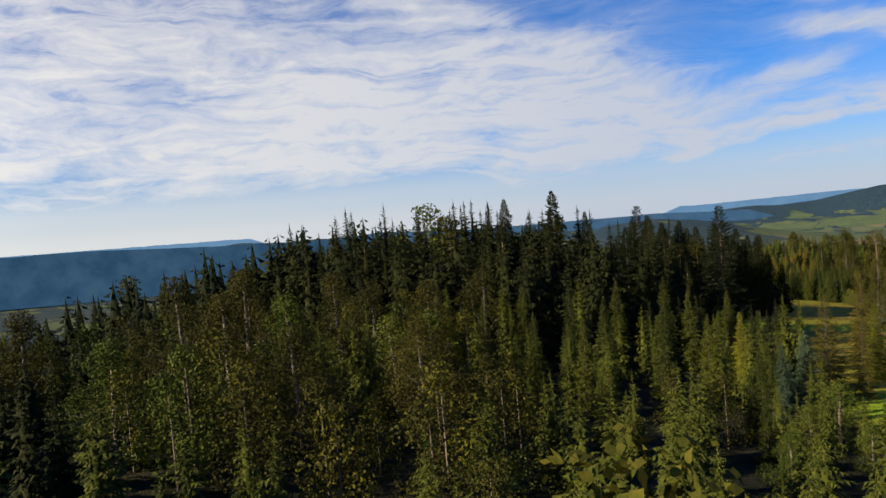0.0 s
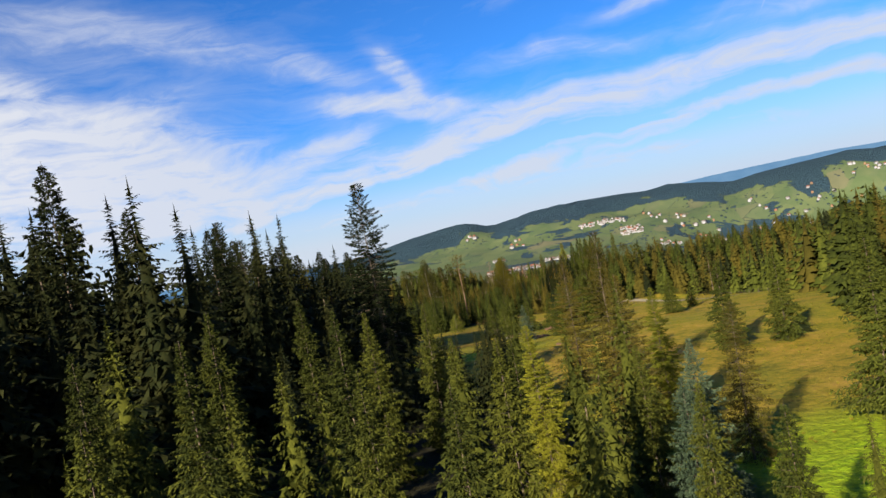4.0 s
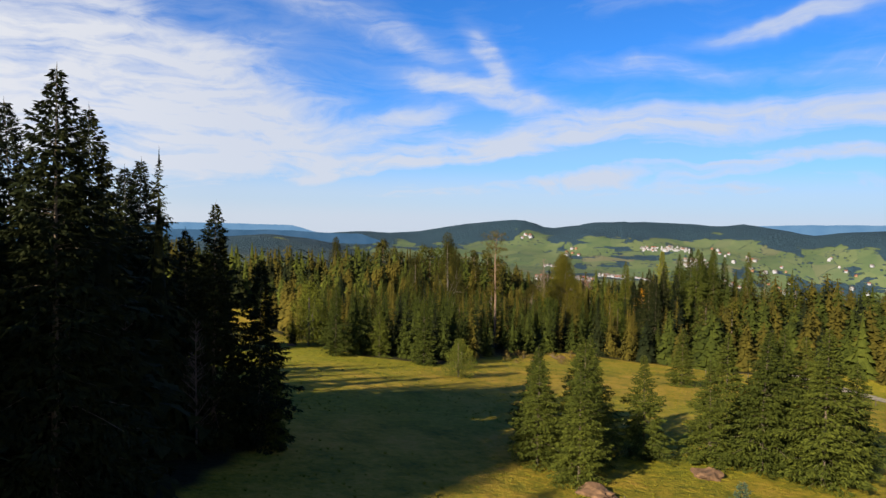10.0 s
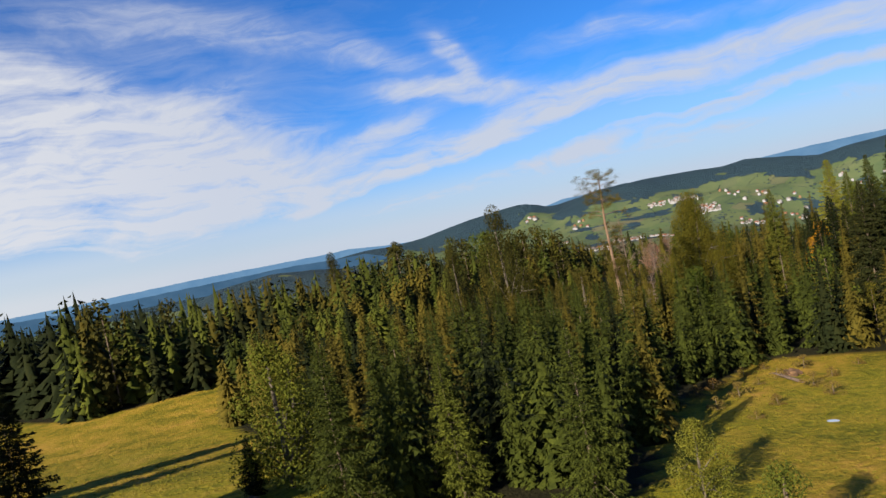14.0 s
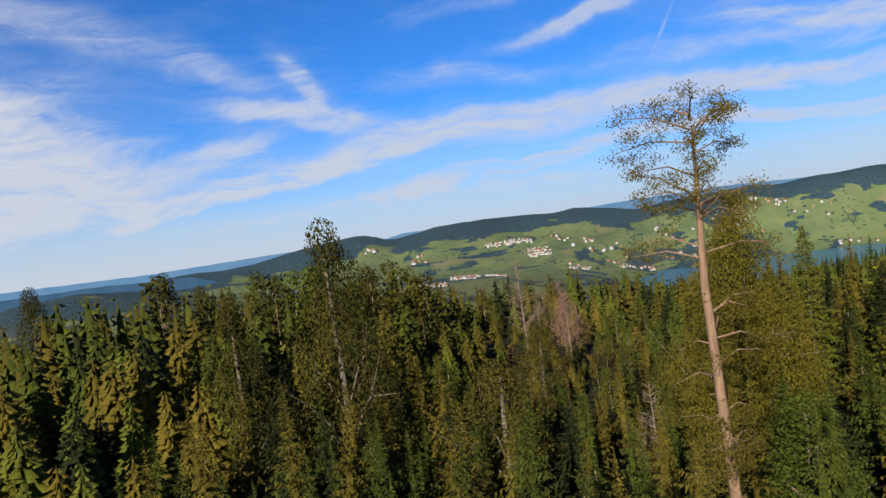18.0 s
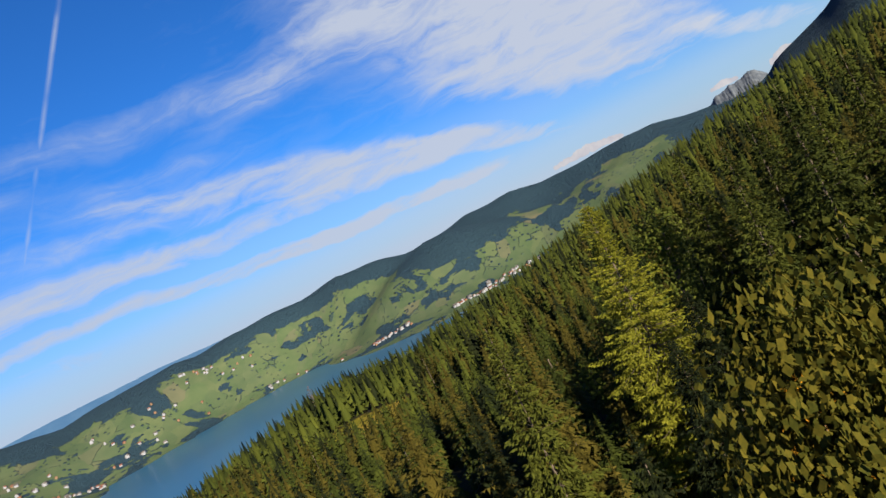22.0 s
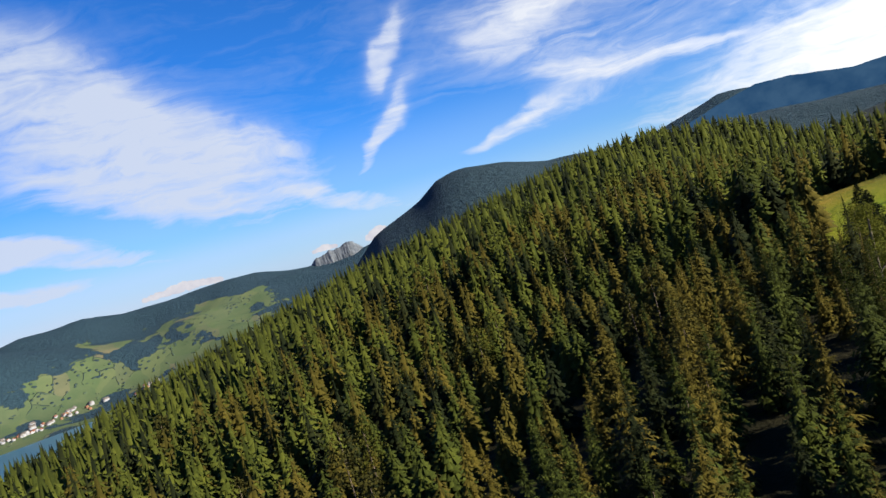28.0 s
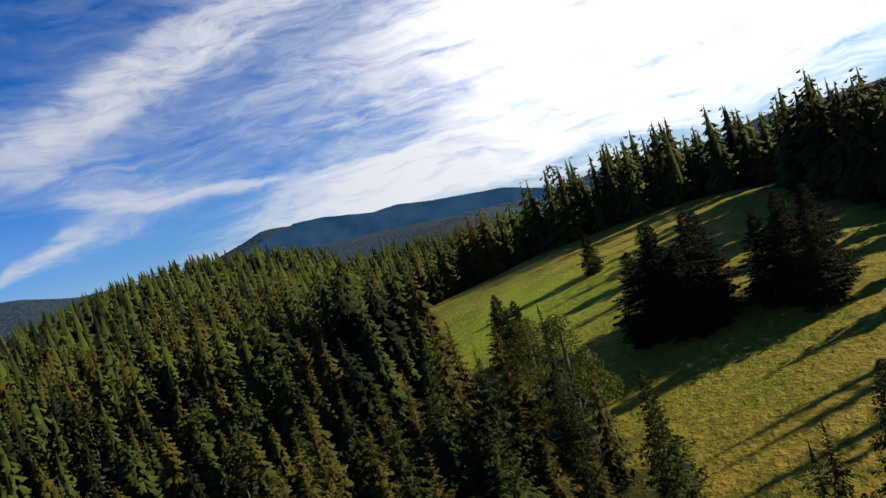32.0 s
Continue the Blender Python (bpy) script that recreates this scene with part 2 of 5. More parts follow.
PALE = foliage("pale_birch_leaves", (0.034, 0.046, 0.006), (0.066, 0.076, 0.009), (0.115, 0.112, 0.016), 0.3)
GOLD = foliage("olive_gold_beech_leaves", (0.014, 0.018, 0.0025), (0.036, 0.039, 0.005), (0.085, 0.070, 0.008), 0.3)
ORANGE = foliage("orange_autumn_leaves", (0.140, 0.060, 0.0030), (0.260, 0.125, 0.0055), (0.340, 0.180, 0.0120), 0.3)
RUST = foliage("russet_shrub_leaves", (0.0498, 0.0276, 0.0082), (0.0879, 0.0581, 0.0155), (0.1171, 0.0912, 0.0248), 0.2)
REDTWIG = foliage("reddish_bare_twigs", (0.10, 0.045, 0.035), (0.17, 0.085, 0.065), (0.25, 0.16, 0.12), 0.1)
PINE = foliage("brownish_pine_needles", (0.020, 0.021, 0.0039), (0.045, 0.040, 0.0065), (0.080, 0.064, 0.0104), 0.22)
BARK = bark("grey_brown_bark", (0.045, 0.034, 0.026), (0.12, 0.095, 0.075))
BARK_PALE = bark("pale_grey_bark", (0.0454, 0.0386, 0.0318), (0.0953, 0.0839, 0.0703))
BARK_PINE = bark("pinkish_pine_bark", (0.0720, 0.0450, 0.0315), (0.1440, 0.0990, 0.0720))
DEADWOOD = bark("bleached_dead_wood", (0.0530, 0.0374, 0.0312), (0.1123, 0.0874, 0.0749))
EARTH = bark("brown_earth", (0.0440, 0.0256, 0.0144), (0.1360, 0.0800, 0.0440), 1.0)
STONE = bark("grey_stone", (0.0495, 0.0470, 0.0421), (0.1040, 0.0990, 0.0916), 1.2)
POSTWOOD = bark("weathered_post_wood", (0.035, 0.028, 0.022), (0.085, 0.070, 0.055), 4.0)


def ground_material():
    """Meadow turf in a worn patchwork; forest floor and far woods by the attribute 'wood'; fields by 'far'."""
    m, n = material("grass_and_woodland_ground")
    place = n.add("NewGeometry").outputs["Position"]
    wood = n.add("Attribute", attribute_name="wood").outputs["Fac"]
    far = n.add("Attribute", attribute_name="far").outputs["Fac"]
    tuft, patch, wide = n.noise(place, 1.1, 4.0, 0.65), n.noise(place, 0.16, 4.0, 0.6), n.noise(place, 0.028, 3.0)
    clump = n.noise(place, 3.2, 3.0, 0.7)
    mottle = n.math("ADD", n.math("MULTIPLY", patch, 0.50), n.math("MULTIPLY_ADD", tuft, 0.36, n.math("MULTIPLY", clump, 0.24)))
    turf = n.ramp(mottle, [(0.42, (0.052, 0.060, 0.005)), (0.50, (0.130, 0.113, 0.009)), (0.58, (0.212, 0.152, 0.016)), (0.66, (0.275, 0.174, 0.033)), (0.76, (0.20, 0.098, 0.038))])
    turf = n.mix(n.ramp(wide, [(0.44, grey(0.0)), (0.60, grey(0.7))]), turf, n.ramp(n.math("MULTIPLY_ADD", clump, 0.5, n.math("MULTIPLY", tuft, 0.5)), [(0.36, (0.056, 0.072, 0.005)), (0.62, (0.190, 0.182, 0.010))]))
    # greener, brighter turf; along the meadow strip it paints sunlight into the colour
    lit_lush = n.math("MULTIPLY", n.add("Attribute", attribute_name="lit_lush").outputs["Fac"], n.ramp(n.math("MULTIPLY_ADD", tuft, 0.4, n.math("MULTIPLY", patch, 0.6)), [(0.36, grey(0.35)), (0.58, grey(1.0))]))
    turf = n.mix(lit_lush, turf, n.ramp(clump, [(0.35, (0.090, 0.160, 0.004)), (0.65, (0.21, 0.31, 0.008))]))
    # forest floor, darkened further to hold the shade between the trees
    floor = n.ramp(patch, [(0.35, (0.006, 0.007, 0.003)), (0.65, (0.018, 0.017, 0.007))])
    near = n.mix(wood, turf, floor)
    crooked = n.add("VectorMath", operation="ADD")
    n.plug(crooked.inputs[0], n.add("Mapping", Vector=place, Scale=(1.0, 1.6, 0.2)).outputs[0])
    shift = n.add("TexNoise", Scale=0.004, Detail=3.0)
    n.plug(shift.inputs["Vector"], place)
    widen = n.add("VectorMath", operation="SCALE")
    n.plug(widen.inputs[0], shift.outputs["Color"])
    widen.inputs["Scale"].default_value = 160.0
    n.plug(crooked.inputs[1], widen.outputs[0])
    cell = n.add("TexVoronoi", feature="F1", Scale=0.0085)
    n.plug(cell.inputs["Vector"], crooked.outputs[0])
    hedge = n.add("TexVoronoi", feature="DISTANCE_TO_EDGE", Scale=0.0085)
    n.plug(hedge.inputs["Vector"], crooked.outputs[0])
    # far fields and woods: distance haze is mixed into these colours as blue
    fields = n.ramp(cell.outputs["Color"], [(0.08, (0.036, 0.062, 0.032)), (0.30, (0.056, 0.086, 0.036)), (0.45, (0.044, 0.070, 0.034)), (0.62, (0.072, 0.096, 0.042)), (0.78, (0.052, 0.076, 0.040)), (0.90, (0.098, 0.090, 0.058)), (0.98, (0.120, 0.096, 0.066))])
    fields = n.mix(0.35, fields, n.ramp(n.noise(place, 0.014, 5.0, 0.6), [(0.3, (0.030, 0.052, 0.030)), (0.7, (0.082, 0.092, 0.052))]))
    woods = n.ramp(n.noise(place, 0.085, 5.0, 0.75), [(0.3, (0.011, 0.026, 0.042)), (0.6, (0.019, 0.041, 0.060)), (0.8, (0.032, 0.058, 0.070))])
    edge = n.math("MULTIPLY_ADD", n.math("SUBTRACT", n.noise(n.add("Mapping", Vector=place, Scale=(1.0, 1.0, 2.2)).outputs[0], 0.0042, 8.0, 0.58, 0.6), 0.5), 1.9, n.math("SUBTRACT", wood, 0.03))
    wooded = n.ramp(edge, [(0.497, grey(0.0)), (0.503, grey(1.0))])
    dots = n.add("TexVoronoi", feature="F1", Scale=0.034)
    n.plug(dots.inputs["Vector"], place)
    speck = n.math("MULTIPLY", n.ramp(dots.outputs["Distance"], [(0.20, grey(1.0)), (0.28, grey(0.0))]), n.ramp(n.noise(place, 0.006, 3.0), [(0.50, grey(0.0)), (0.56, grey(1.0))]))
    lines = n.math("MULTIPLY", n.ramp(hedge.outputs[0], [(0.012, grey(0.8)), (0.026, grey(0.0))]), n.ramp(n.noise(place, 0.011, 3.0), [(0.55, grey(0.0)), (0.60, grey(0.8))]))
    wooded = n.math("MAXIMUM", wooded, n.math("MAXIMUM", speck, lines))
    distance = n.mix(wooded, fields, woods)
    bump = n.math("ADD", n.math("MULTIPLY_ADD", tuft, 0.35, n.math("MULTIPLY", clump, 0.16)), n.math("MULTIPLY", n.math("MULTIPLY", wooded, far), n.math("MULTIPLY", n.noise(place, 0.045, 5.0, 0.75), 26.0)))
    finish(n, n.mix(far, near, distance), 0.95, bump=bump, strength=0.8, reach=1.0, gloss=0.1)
    return m


def water_material():
    m, n = material("lake_water")
    place = n.add("NewGeometry").outputs["Position"]
    ripple = n.noise(place, 0.05, 6.0, 0.6)
    tone = n.ramp(n.noise(place, 0.0015, 3.0), [(0.35, (0.010, 0.060, 0.125)), (0.65, (0.016, 0.080, 0.155))])
    finish(n, tone, 0.28, bump=ripple, strength=0.25, reach=0.6, gloss=0.5)
    return m


def plain(name, a, b, size=0.5, rough=0.85):
    m, n = material(name)
    place = n.add("NewGeometry").outputs["Position"]
    grain = n.noise(place, size, 4.0, 0.6)
    finish(n, n.ramp(grain, [(0.3, a), (0.7, b)]), rough, bump=grain, strength=0.3, reach=0.05)
    return m


GROUND, WATER = ground_material(), water_material()
def backdrop_glow(name, a, b, glow=0.27):
    """Wooded ranges so far away that haze turns them blue, and heap clouds: their light is painted as emission."""
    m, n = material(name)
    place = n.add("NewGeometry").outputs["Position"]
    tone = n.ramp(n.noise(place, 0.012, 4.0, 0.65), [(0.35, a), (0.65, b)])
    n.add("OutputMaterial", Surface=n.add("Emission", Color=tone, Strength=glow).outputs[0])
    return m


# air haze is painted into these range colours, which glow on their own
HAZE_NEAR = backdrop_glow("haze_blue_wooded_range", (0.030, 0.085, 0.165), (0.055, 0.130, 0.215))
HAZE_FAR = backdrop_glow("pale_haze_blue_range", (0.16, 0.33, 0.55), (0.20, 0.38, 0.60))
HAZE_MID = backdrop_glow("hazy_blue_lowland", (0.060, 0.145, 0.255), (0.085, 0.18, 0.30))
HAZE_DARK = backdrop_glow("dark_haze_blue_range", (0.026, 0.078, 0.165), (0.050, 0.115, 0.205))
GRAVEL = plain("pale_gravel", (0.16, 0.14, 0.11), (0.27, 0.24, 0.19), 0.9)
# limestone dimmed and blued: the haze over the summit is in its colour
ROCK = plain("haze_blue_limestone", (0.0320, 0.0426, 0.0604), (0.0924, 0.1066, 0.1279), 0.035)
# house white with some blue of the valley haze mixed in
WALL_WHITE = plain("hazy_white_house_render", (0.16, 0.17, 0.20), (0.22, 0.23, 0.26), 0.2)
WALL_WOOD = plain("brown_house_timber", (0.1080, 0.0660, 0.0390), (0.1920, 0.1260, 0.0780), 0.3)
ROOF_RED = plain("red_roof_tiles", (0.1210, 0.0468, 0.0303), (0.1980, 0.0825, 0.0523), 0.3)
ROOF_GREY = plain("grey_roof_tiles", (0.0715, 0.0660, 0.0633), (0.1375, 0.1265, 0.1155), 0.3)
# sunlit cloud white given by emission, so the puffs show no own shade
CLOUDY = backdrop_glow("self_lit_cumulus_white", (0.80, 0.76, 0.80), (1.0, 0.94, 0.92), 0.25)

# ---- the lie of the land ----
MID = (170.0, 260.0)      # centre of the sheet
LAKE = -328.0             # level of the lake
SKY_AZ = [-180, -60, -33, -27, -20, -8, 0, 8, 17, 20, 24, 28, 32, 36, 37.5, 39, 41, 45, 48.5, 52, 54.5, 59, 62,
          67, 69, 73.5, 78.5, 81.5, 85.5, 87.6, 91, 93, 97, 99, 105, 110, 112, 114, 118, 125, 135, 180]
SKY_EL = [0.3, 0.3, -0.1, -0.3, -0.4, -0.4, -0.9, -0.9, -0.9, -1.05, -0.8, -0.8, -0.1, 0.4, 0.45, -0.1, 0.15, 0.5, 0.5, 0.1, 0.25,
          -0.3, -0.1, 0.3, 0.0, 0.2, 0.3, 0.85, 0.3, -0.1, 0.3, 0.65, 0.7, 0.4, 0.45, 0.5, 0.1, -0.1, -0.1, 0.3, 0.3, 0.3]
# nearer ridges: the place they are seen from, distance, half depth, azimuths, elevations of the crest
RIDGES = [(90, 170, 2700, 420, [5, 9.6, 11.8, 16, 19.3, 24, 30], [-4, -2.4, -1.55, -1.15, -1.45, -2.6, -4]),
          (265, 305, 3950, 420, [80, 85, 89, 91, 95.8, 100, 104.6, 108], [-4.5, -1.4, 0, 0.1, -1, -1.7, -3.5, -4.5]),
          (285, 300, 1900, 650, [114, 117.5, 120, 124, 126, 128, 131.5, 135, 142, 152, 165, 180], [-6, -1.5, 0.6, 2.1, 3.35, 3.8, 3.5, 2.4, 1.9, 1.3, 0.2, -1]),
          (300, 285, 3200, 600, [134, 140, 144, 146, 148.8, 151, 155, 157, 160, 165.7, 169, 176], [-1, 0.8, 2.3, 2.9, 3.55, 3.4, 2.6, 2.65, 2.1, 1.4, 0.3, -1]),
          (170, 260, 2600, 800, [172, 185, 230, 275, 300], [-3, 0.6, 0.8, 0.5, 0.2])]


def step(a, b, v):
    u = np.clip((v - a) / (b - a), 0, 1)
    return u * u * (3 - 2 * u)


def wave(x, y, size, seed):
    """A cheap smooth noise from crossed sines, about -1 to 1."""
    u, v = x / size + seed * 1.7, y / size - seed * 2.3
    return (np.sin(u + 1.3 * np.sin(0.7 * v + seed)) + np.sin(1.31 * v + 1.1 * np.sin(0.9 * u - seed)) + np.sin(0.83 * (u + v) + 2.1 * seed)) / 3


def near_ground(x, y):
    west = -7 - 0.10 * (x - 115) - 0.055 * (y - 182)
    west = west - 0.046 * np.maximum(0, -28 - x) ** 1.5
    rise = np.maximum(0, 165 - y)
    brow = 38 * (1 - np.exp(-rise / 38))
    along = step(390, 560, x)
    east = -21 - 0.11 * (x - 300) - 0.135 * (np.maximum(y, 165) - 290) + 0.135 * (rise * along + brow * (1 - along)) + 5 * along * step(40, 220, rise)
    s = step(215, 295, x + 0.12 * (y - 250))
    z = west * (1 - s) + east * s
    # the spur of the east slope, and the dip behind the brow
    r, az = np.hypot(x - 295, y - 290), np.degrees(np.arctan2(x - 295, y - 290))
    lift = np.interp(az, [50, 68, 80, 90, 98, 107, 116, 124, 135, 141, 146, 150, 154, 160, 166, 172], [0, 11, 7, 5, 10, 15, 19.5, 18, 16, 15, 7, -5, -20, -15, -4, 0])
    z = z + lift * step(110, 330, r) * np.where(lift < 0, r / 400, 1.0)
    z = z - 0.17 * np.maximum(0, 85 - y) * step(110, 180, x) * (1 - step(330, 420, x))
    z = z + 3.0 * np.exp(-((x - 8) / 36) ** 2 - ((y - 165) / 48) ** 2) + 3.5 * np.exp(-((x - 2) / 42) ** 2 - ((y - 140) / 26) ** 2)
    z = z + 8.0 * np.exp(-((x - 195) / 75) ** 2 - ((y - 408) / 48) ** 2)
    z = z + 9.0 * np.exp(-((x - 290) / 72) ** 2 - ((y - 405) / 42) ** 2)
    return z + 0.5 * wave(x, y, 17, 1) + 1.2 * wave(x, y, 47, 2)


def far_ground(x, y):
    dx, dy = x - MID[0], y - MID[1]
    r, az = np.hypot(dx, dy), np.degrees(np.arctan2(dx, dy))
    cx, cy = np.interp(az, [0, 20, 50, 75, 115], [60, 95, 130, 240, 265]), np.interp(az, [0, 20, 50, 75, 115], [120, 180, 230, 300, 305])
    az = np.where(np.abs(az) < 150, np.degrees(np.arctan2(x - cx, y - cy)), az)
    top = 8 + 4250 * np.tan(np.radians(np.interp(az, SKY_AZ, SKY_EL)))
    bay = az + 3.5 * wave(x, y, 210, 9) + 1.2 * wave(x, y, 60, 11)
    lakeside = step(46, 60, bay) * (1 - step(96, 108, az))
    floor = -165 - 165 * lakeside - 40 * step(20, 50, az) * (1 - lakeside) + 110 * step(108, 128, az) + 60 * (1 - step(-60, -20, az))
    shore = 3420 + 330 * np.exp(-((az - 75) / 9) ** 2) - 250 * (1 - lakeside)
    rise = np.clip((r - shore) / (4250 - shore), 0, 1)
    z = floor + (top - floor) * (0.75 * rise + 0.25 * step(0, 1, rise)) - np.maximum(0, r - 4250) * 0.12
    rough = step(1200, 2600, r) * np.clip((z - floor) / 120, 0, 1) * np.clip((top + 25 - z) / 60, 0, 1)
    z = z + rough * (38 * wave(x, y, 170, 3) + 18 * wave(x, y, 66, 4))
    for sx, sy, d, depth, azs, els in RIDGES:
        own = np.degrees(np.arctan2(x - sx, y - sy))
        full = np.where(own < azs[0], own + 360, own) if azs[-1] > 180 else own
        crest = 8 + d * np.tan(np.radians(np.interp(full, azs, els))) + 6 * wave(x, y, 60, 5)
        inside_arc = step(azs[0] - 3, azs[0], full) * (1 - step(azs[-1], azs[-1] + 3, full))
        z = np.maximum(z, z + (crest - z) * np.exp(-((r - d) / depth) ** 2) * inside_arc)
    return z


def ground(x, y):
    r = np.hypot(x - MID[0], y - MID[1])
    s = step(450, 1700, r)
    return near_ground(x, y) * (1 - s) + far_ground(x, y) * s


# ---- mesh helpers ----
def mesh_of(name, verts, tris, mat, smooth=False):
    """A mesh of triangles from arrays."""
    verts, tris = np.asarray(verts, np.float32), np.asarray(tris, np.int32)
    me = bpy.data.meshes.new(name)
    me.vertices.add(len(verts))
    me.vertices.foreach_set("co", verts.ravel())
    me.loops.add(tris.size)
    me.loops.foreach_set("vertex_index", tris.ravel())
    me.polygons.add(len(tris))
    me.polygons.foreach_set("loop_start", np.arange(0, tris.size, 3, dtype=np.int32))
    me.polygons.foreach_set("loop_total", np.full(len(tris), 3, np.int32))
    if smooth:
        me.polygons.foreach_set("use_smooth", np.ones(len(tris), bool))
    me.update(calc_edges=True)
    me.materials.append(mat)
    return me


def part(name, mesh, parent, label=""):
    ob = new(name, mesh)
    ob.parent = parent
    return tagged(ob, label)


def joined(pieces):
    """One array of points and one of triangles from several."""
    vs, ts, k = [], [], 0
    for v, t in pieces:
        vs.append(v)
        ts.append(t + k)
        k += len(v)
    return np.concatenate(vs), np.concatenate(ts)


def tube(path, radii, sides=6):
    """A tapered limb along a line of points."""
    path, rings = np.asarray(path, float), []
    for i, (p, r) in enumerate(zip(path, radii)):
        way = path[min(i + 1, len(path) - 1)] - path[max(i - 1, 0)]
        way = way / (np.linalg.norm(way) + 1e-9)
        a = np.cross(way, (0.31, 0.9, 0.12) if abs(way[2]) > 0.8 else (0, 0, 1))
        a /= np.linalg.norm(a)
        b = np.cross(way, a)
        turn = np.arange(sides) * 2 * np.pi / sides
        rings.append(p + r * (np.cos(turn)[:, None] * a + np.sin(turn)[:, None] * b))
    tris = []
    for i in range(len(path) - 1):
        for k in range(sides):
            a, b = i * sides + k, i * sides + (k + 1) % sides
            tris += [(a, b, a + sides), (b, b + sides, a + sides)]
    return np.concatenate(rings), np.array(tris)


def bough_cone(g, count, r, bare=0.05, full=0.78, droop=0.45, slim=1.0):
    """A spruce crown of folded, sagging boughs set all round a slim core, 1 m high."""
    q = (np.arange(count) + g.uniform(0, 1, count)) / count
    u = 1 - np.sqrt(1 - 0.985 * q)
    a = np.arange(count) * 2.39996 + g.normal(0, 0.35, count)
    R = (r * (1 - u) ** full * (0.7 + 0.3 * np.minimum(1, 4 * u + 0.2)) + 0.012) * (g.uniform(0.66, 1.22, count) if slim == 1.0 else g.uniform(0.3, 1.1, count))
    z = bare + (0.985 - bare) * u + g.normal(0, 0.008, count)
    half = (0.20 + 0.14 * g.random(count)) * np.minimum(R, 0.12) * min(1.1, (150 / count) ** 0.5) * slim + 0.003
    sag = droop * (1 - 0.7 * u) * g.uniform(0.6, 1.4, count)
    out, side = np.stack([np.cos(a), np.sin(a)], 1), np.stack([-np.sin(a), np.cos(a)], 1)
    def ring(f, s, drop):
        xy = out * (R * f)[:, None] + side * (half * s)[:, None]
        return np.concatenate([xy, (z - drop)[:, None]], 1)
    kite = np.stack([ring(0.25 if slim == 1.0 else 0.62, 0, -0.10 * R if slim == 1.0 else 0.3 * sag * R), ring(0.66 if slim == 1.0 else 0.82, 1, (sag * 0.50 + 0.30) * R), ring(1.0, 0, sag * R), ring(0.66 if slim == 1.0 else 0.82, -1, (sag * 0.50 + 0.30) * R)], 1).reshape(-1, 3)
    k = np.arange(count)[:, None] * 4
    tris = np.concatenate([k + [0, 1, 2], k + [0, 2, 3]])
    ends = [(0, 0, 0.88)] + [(0.42 * r * math.cos(b), 0.42 * r * math.sin(b), bare + 0.03 * (i % 2)) for i, b in enumerate(np.arange(7) * 0.8976)]
    core = np.array([(0, 1 + i, 1 + (i + 1) % 7) for i in range(7)])
    return joined([(kite, tris), (np.array(ends), core)])


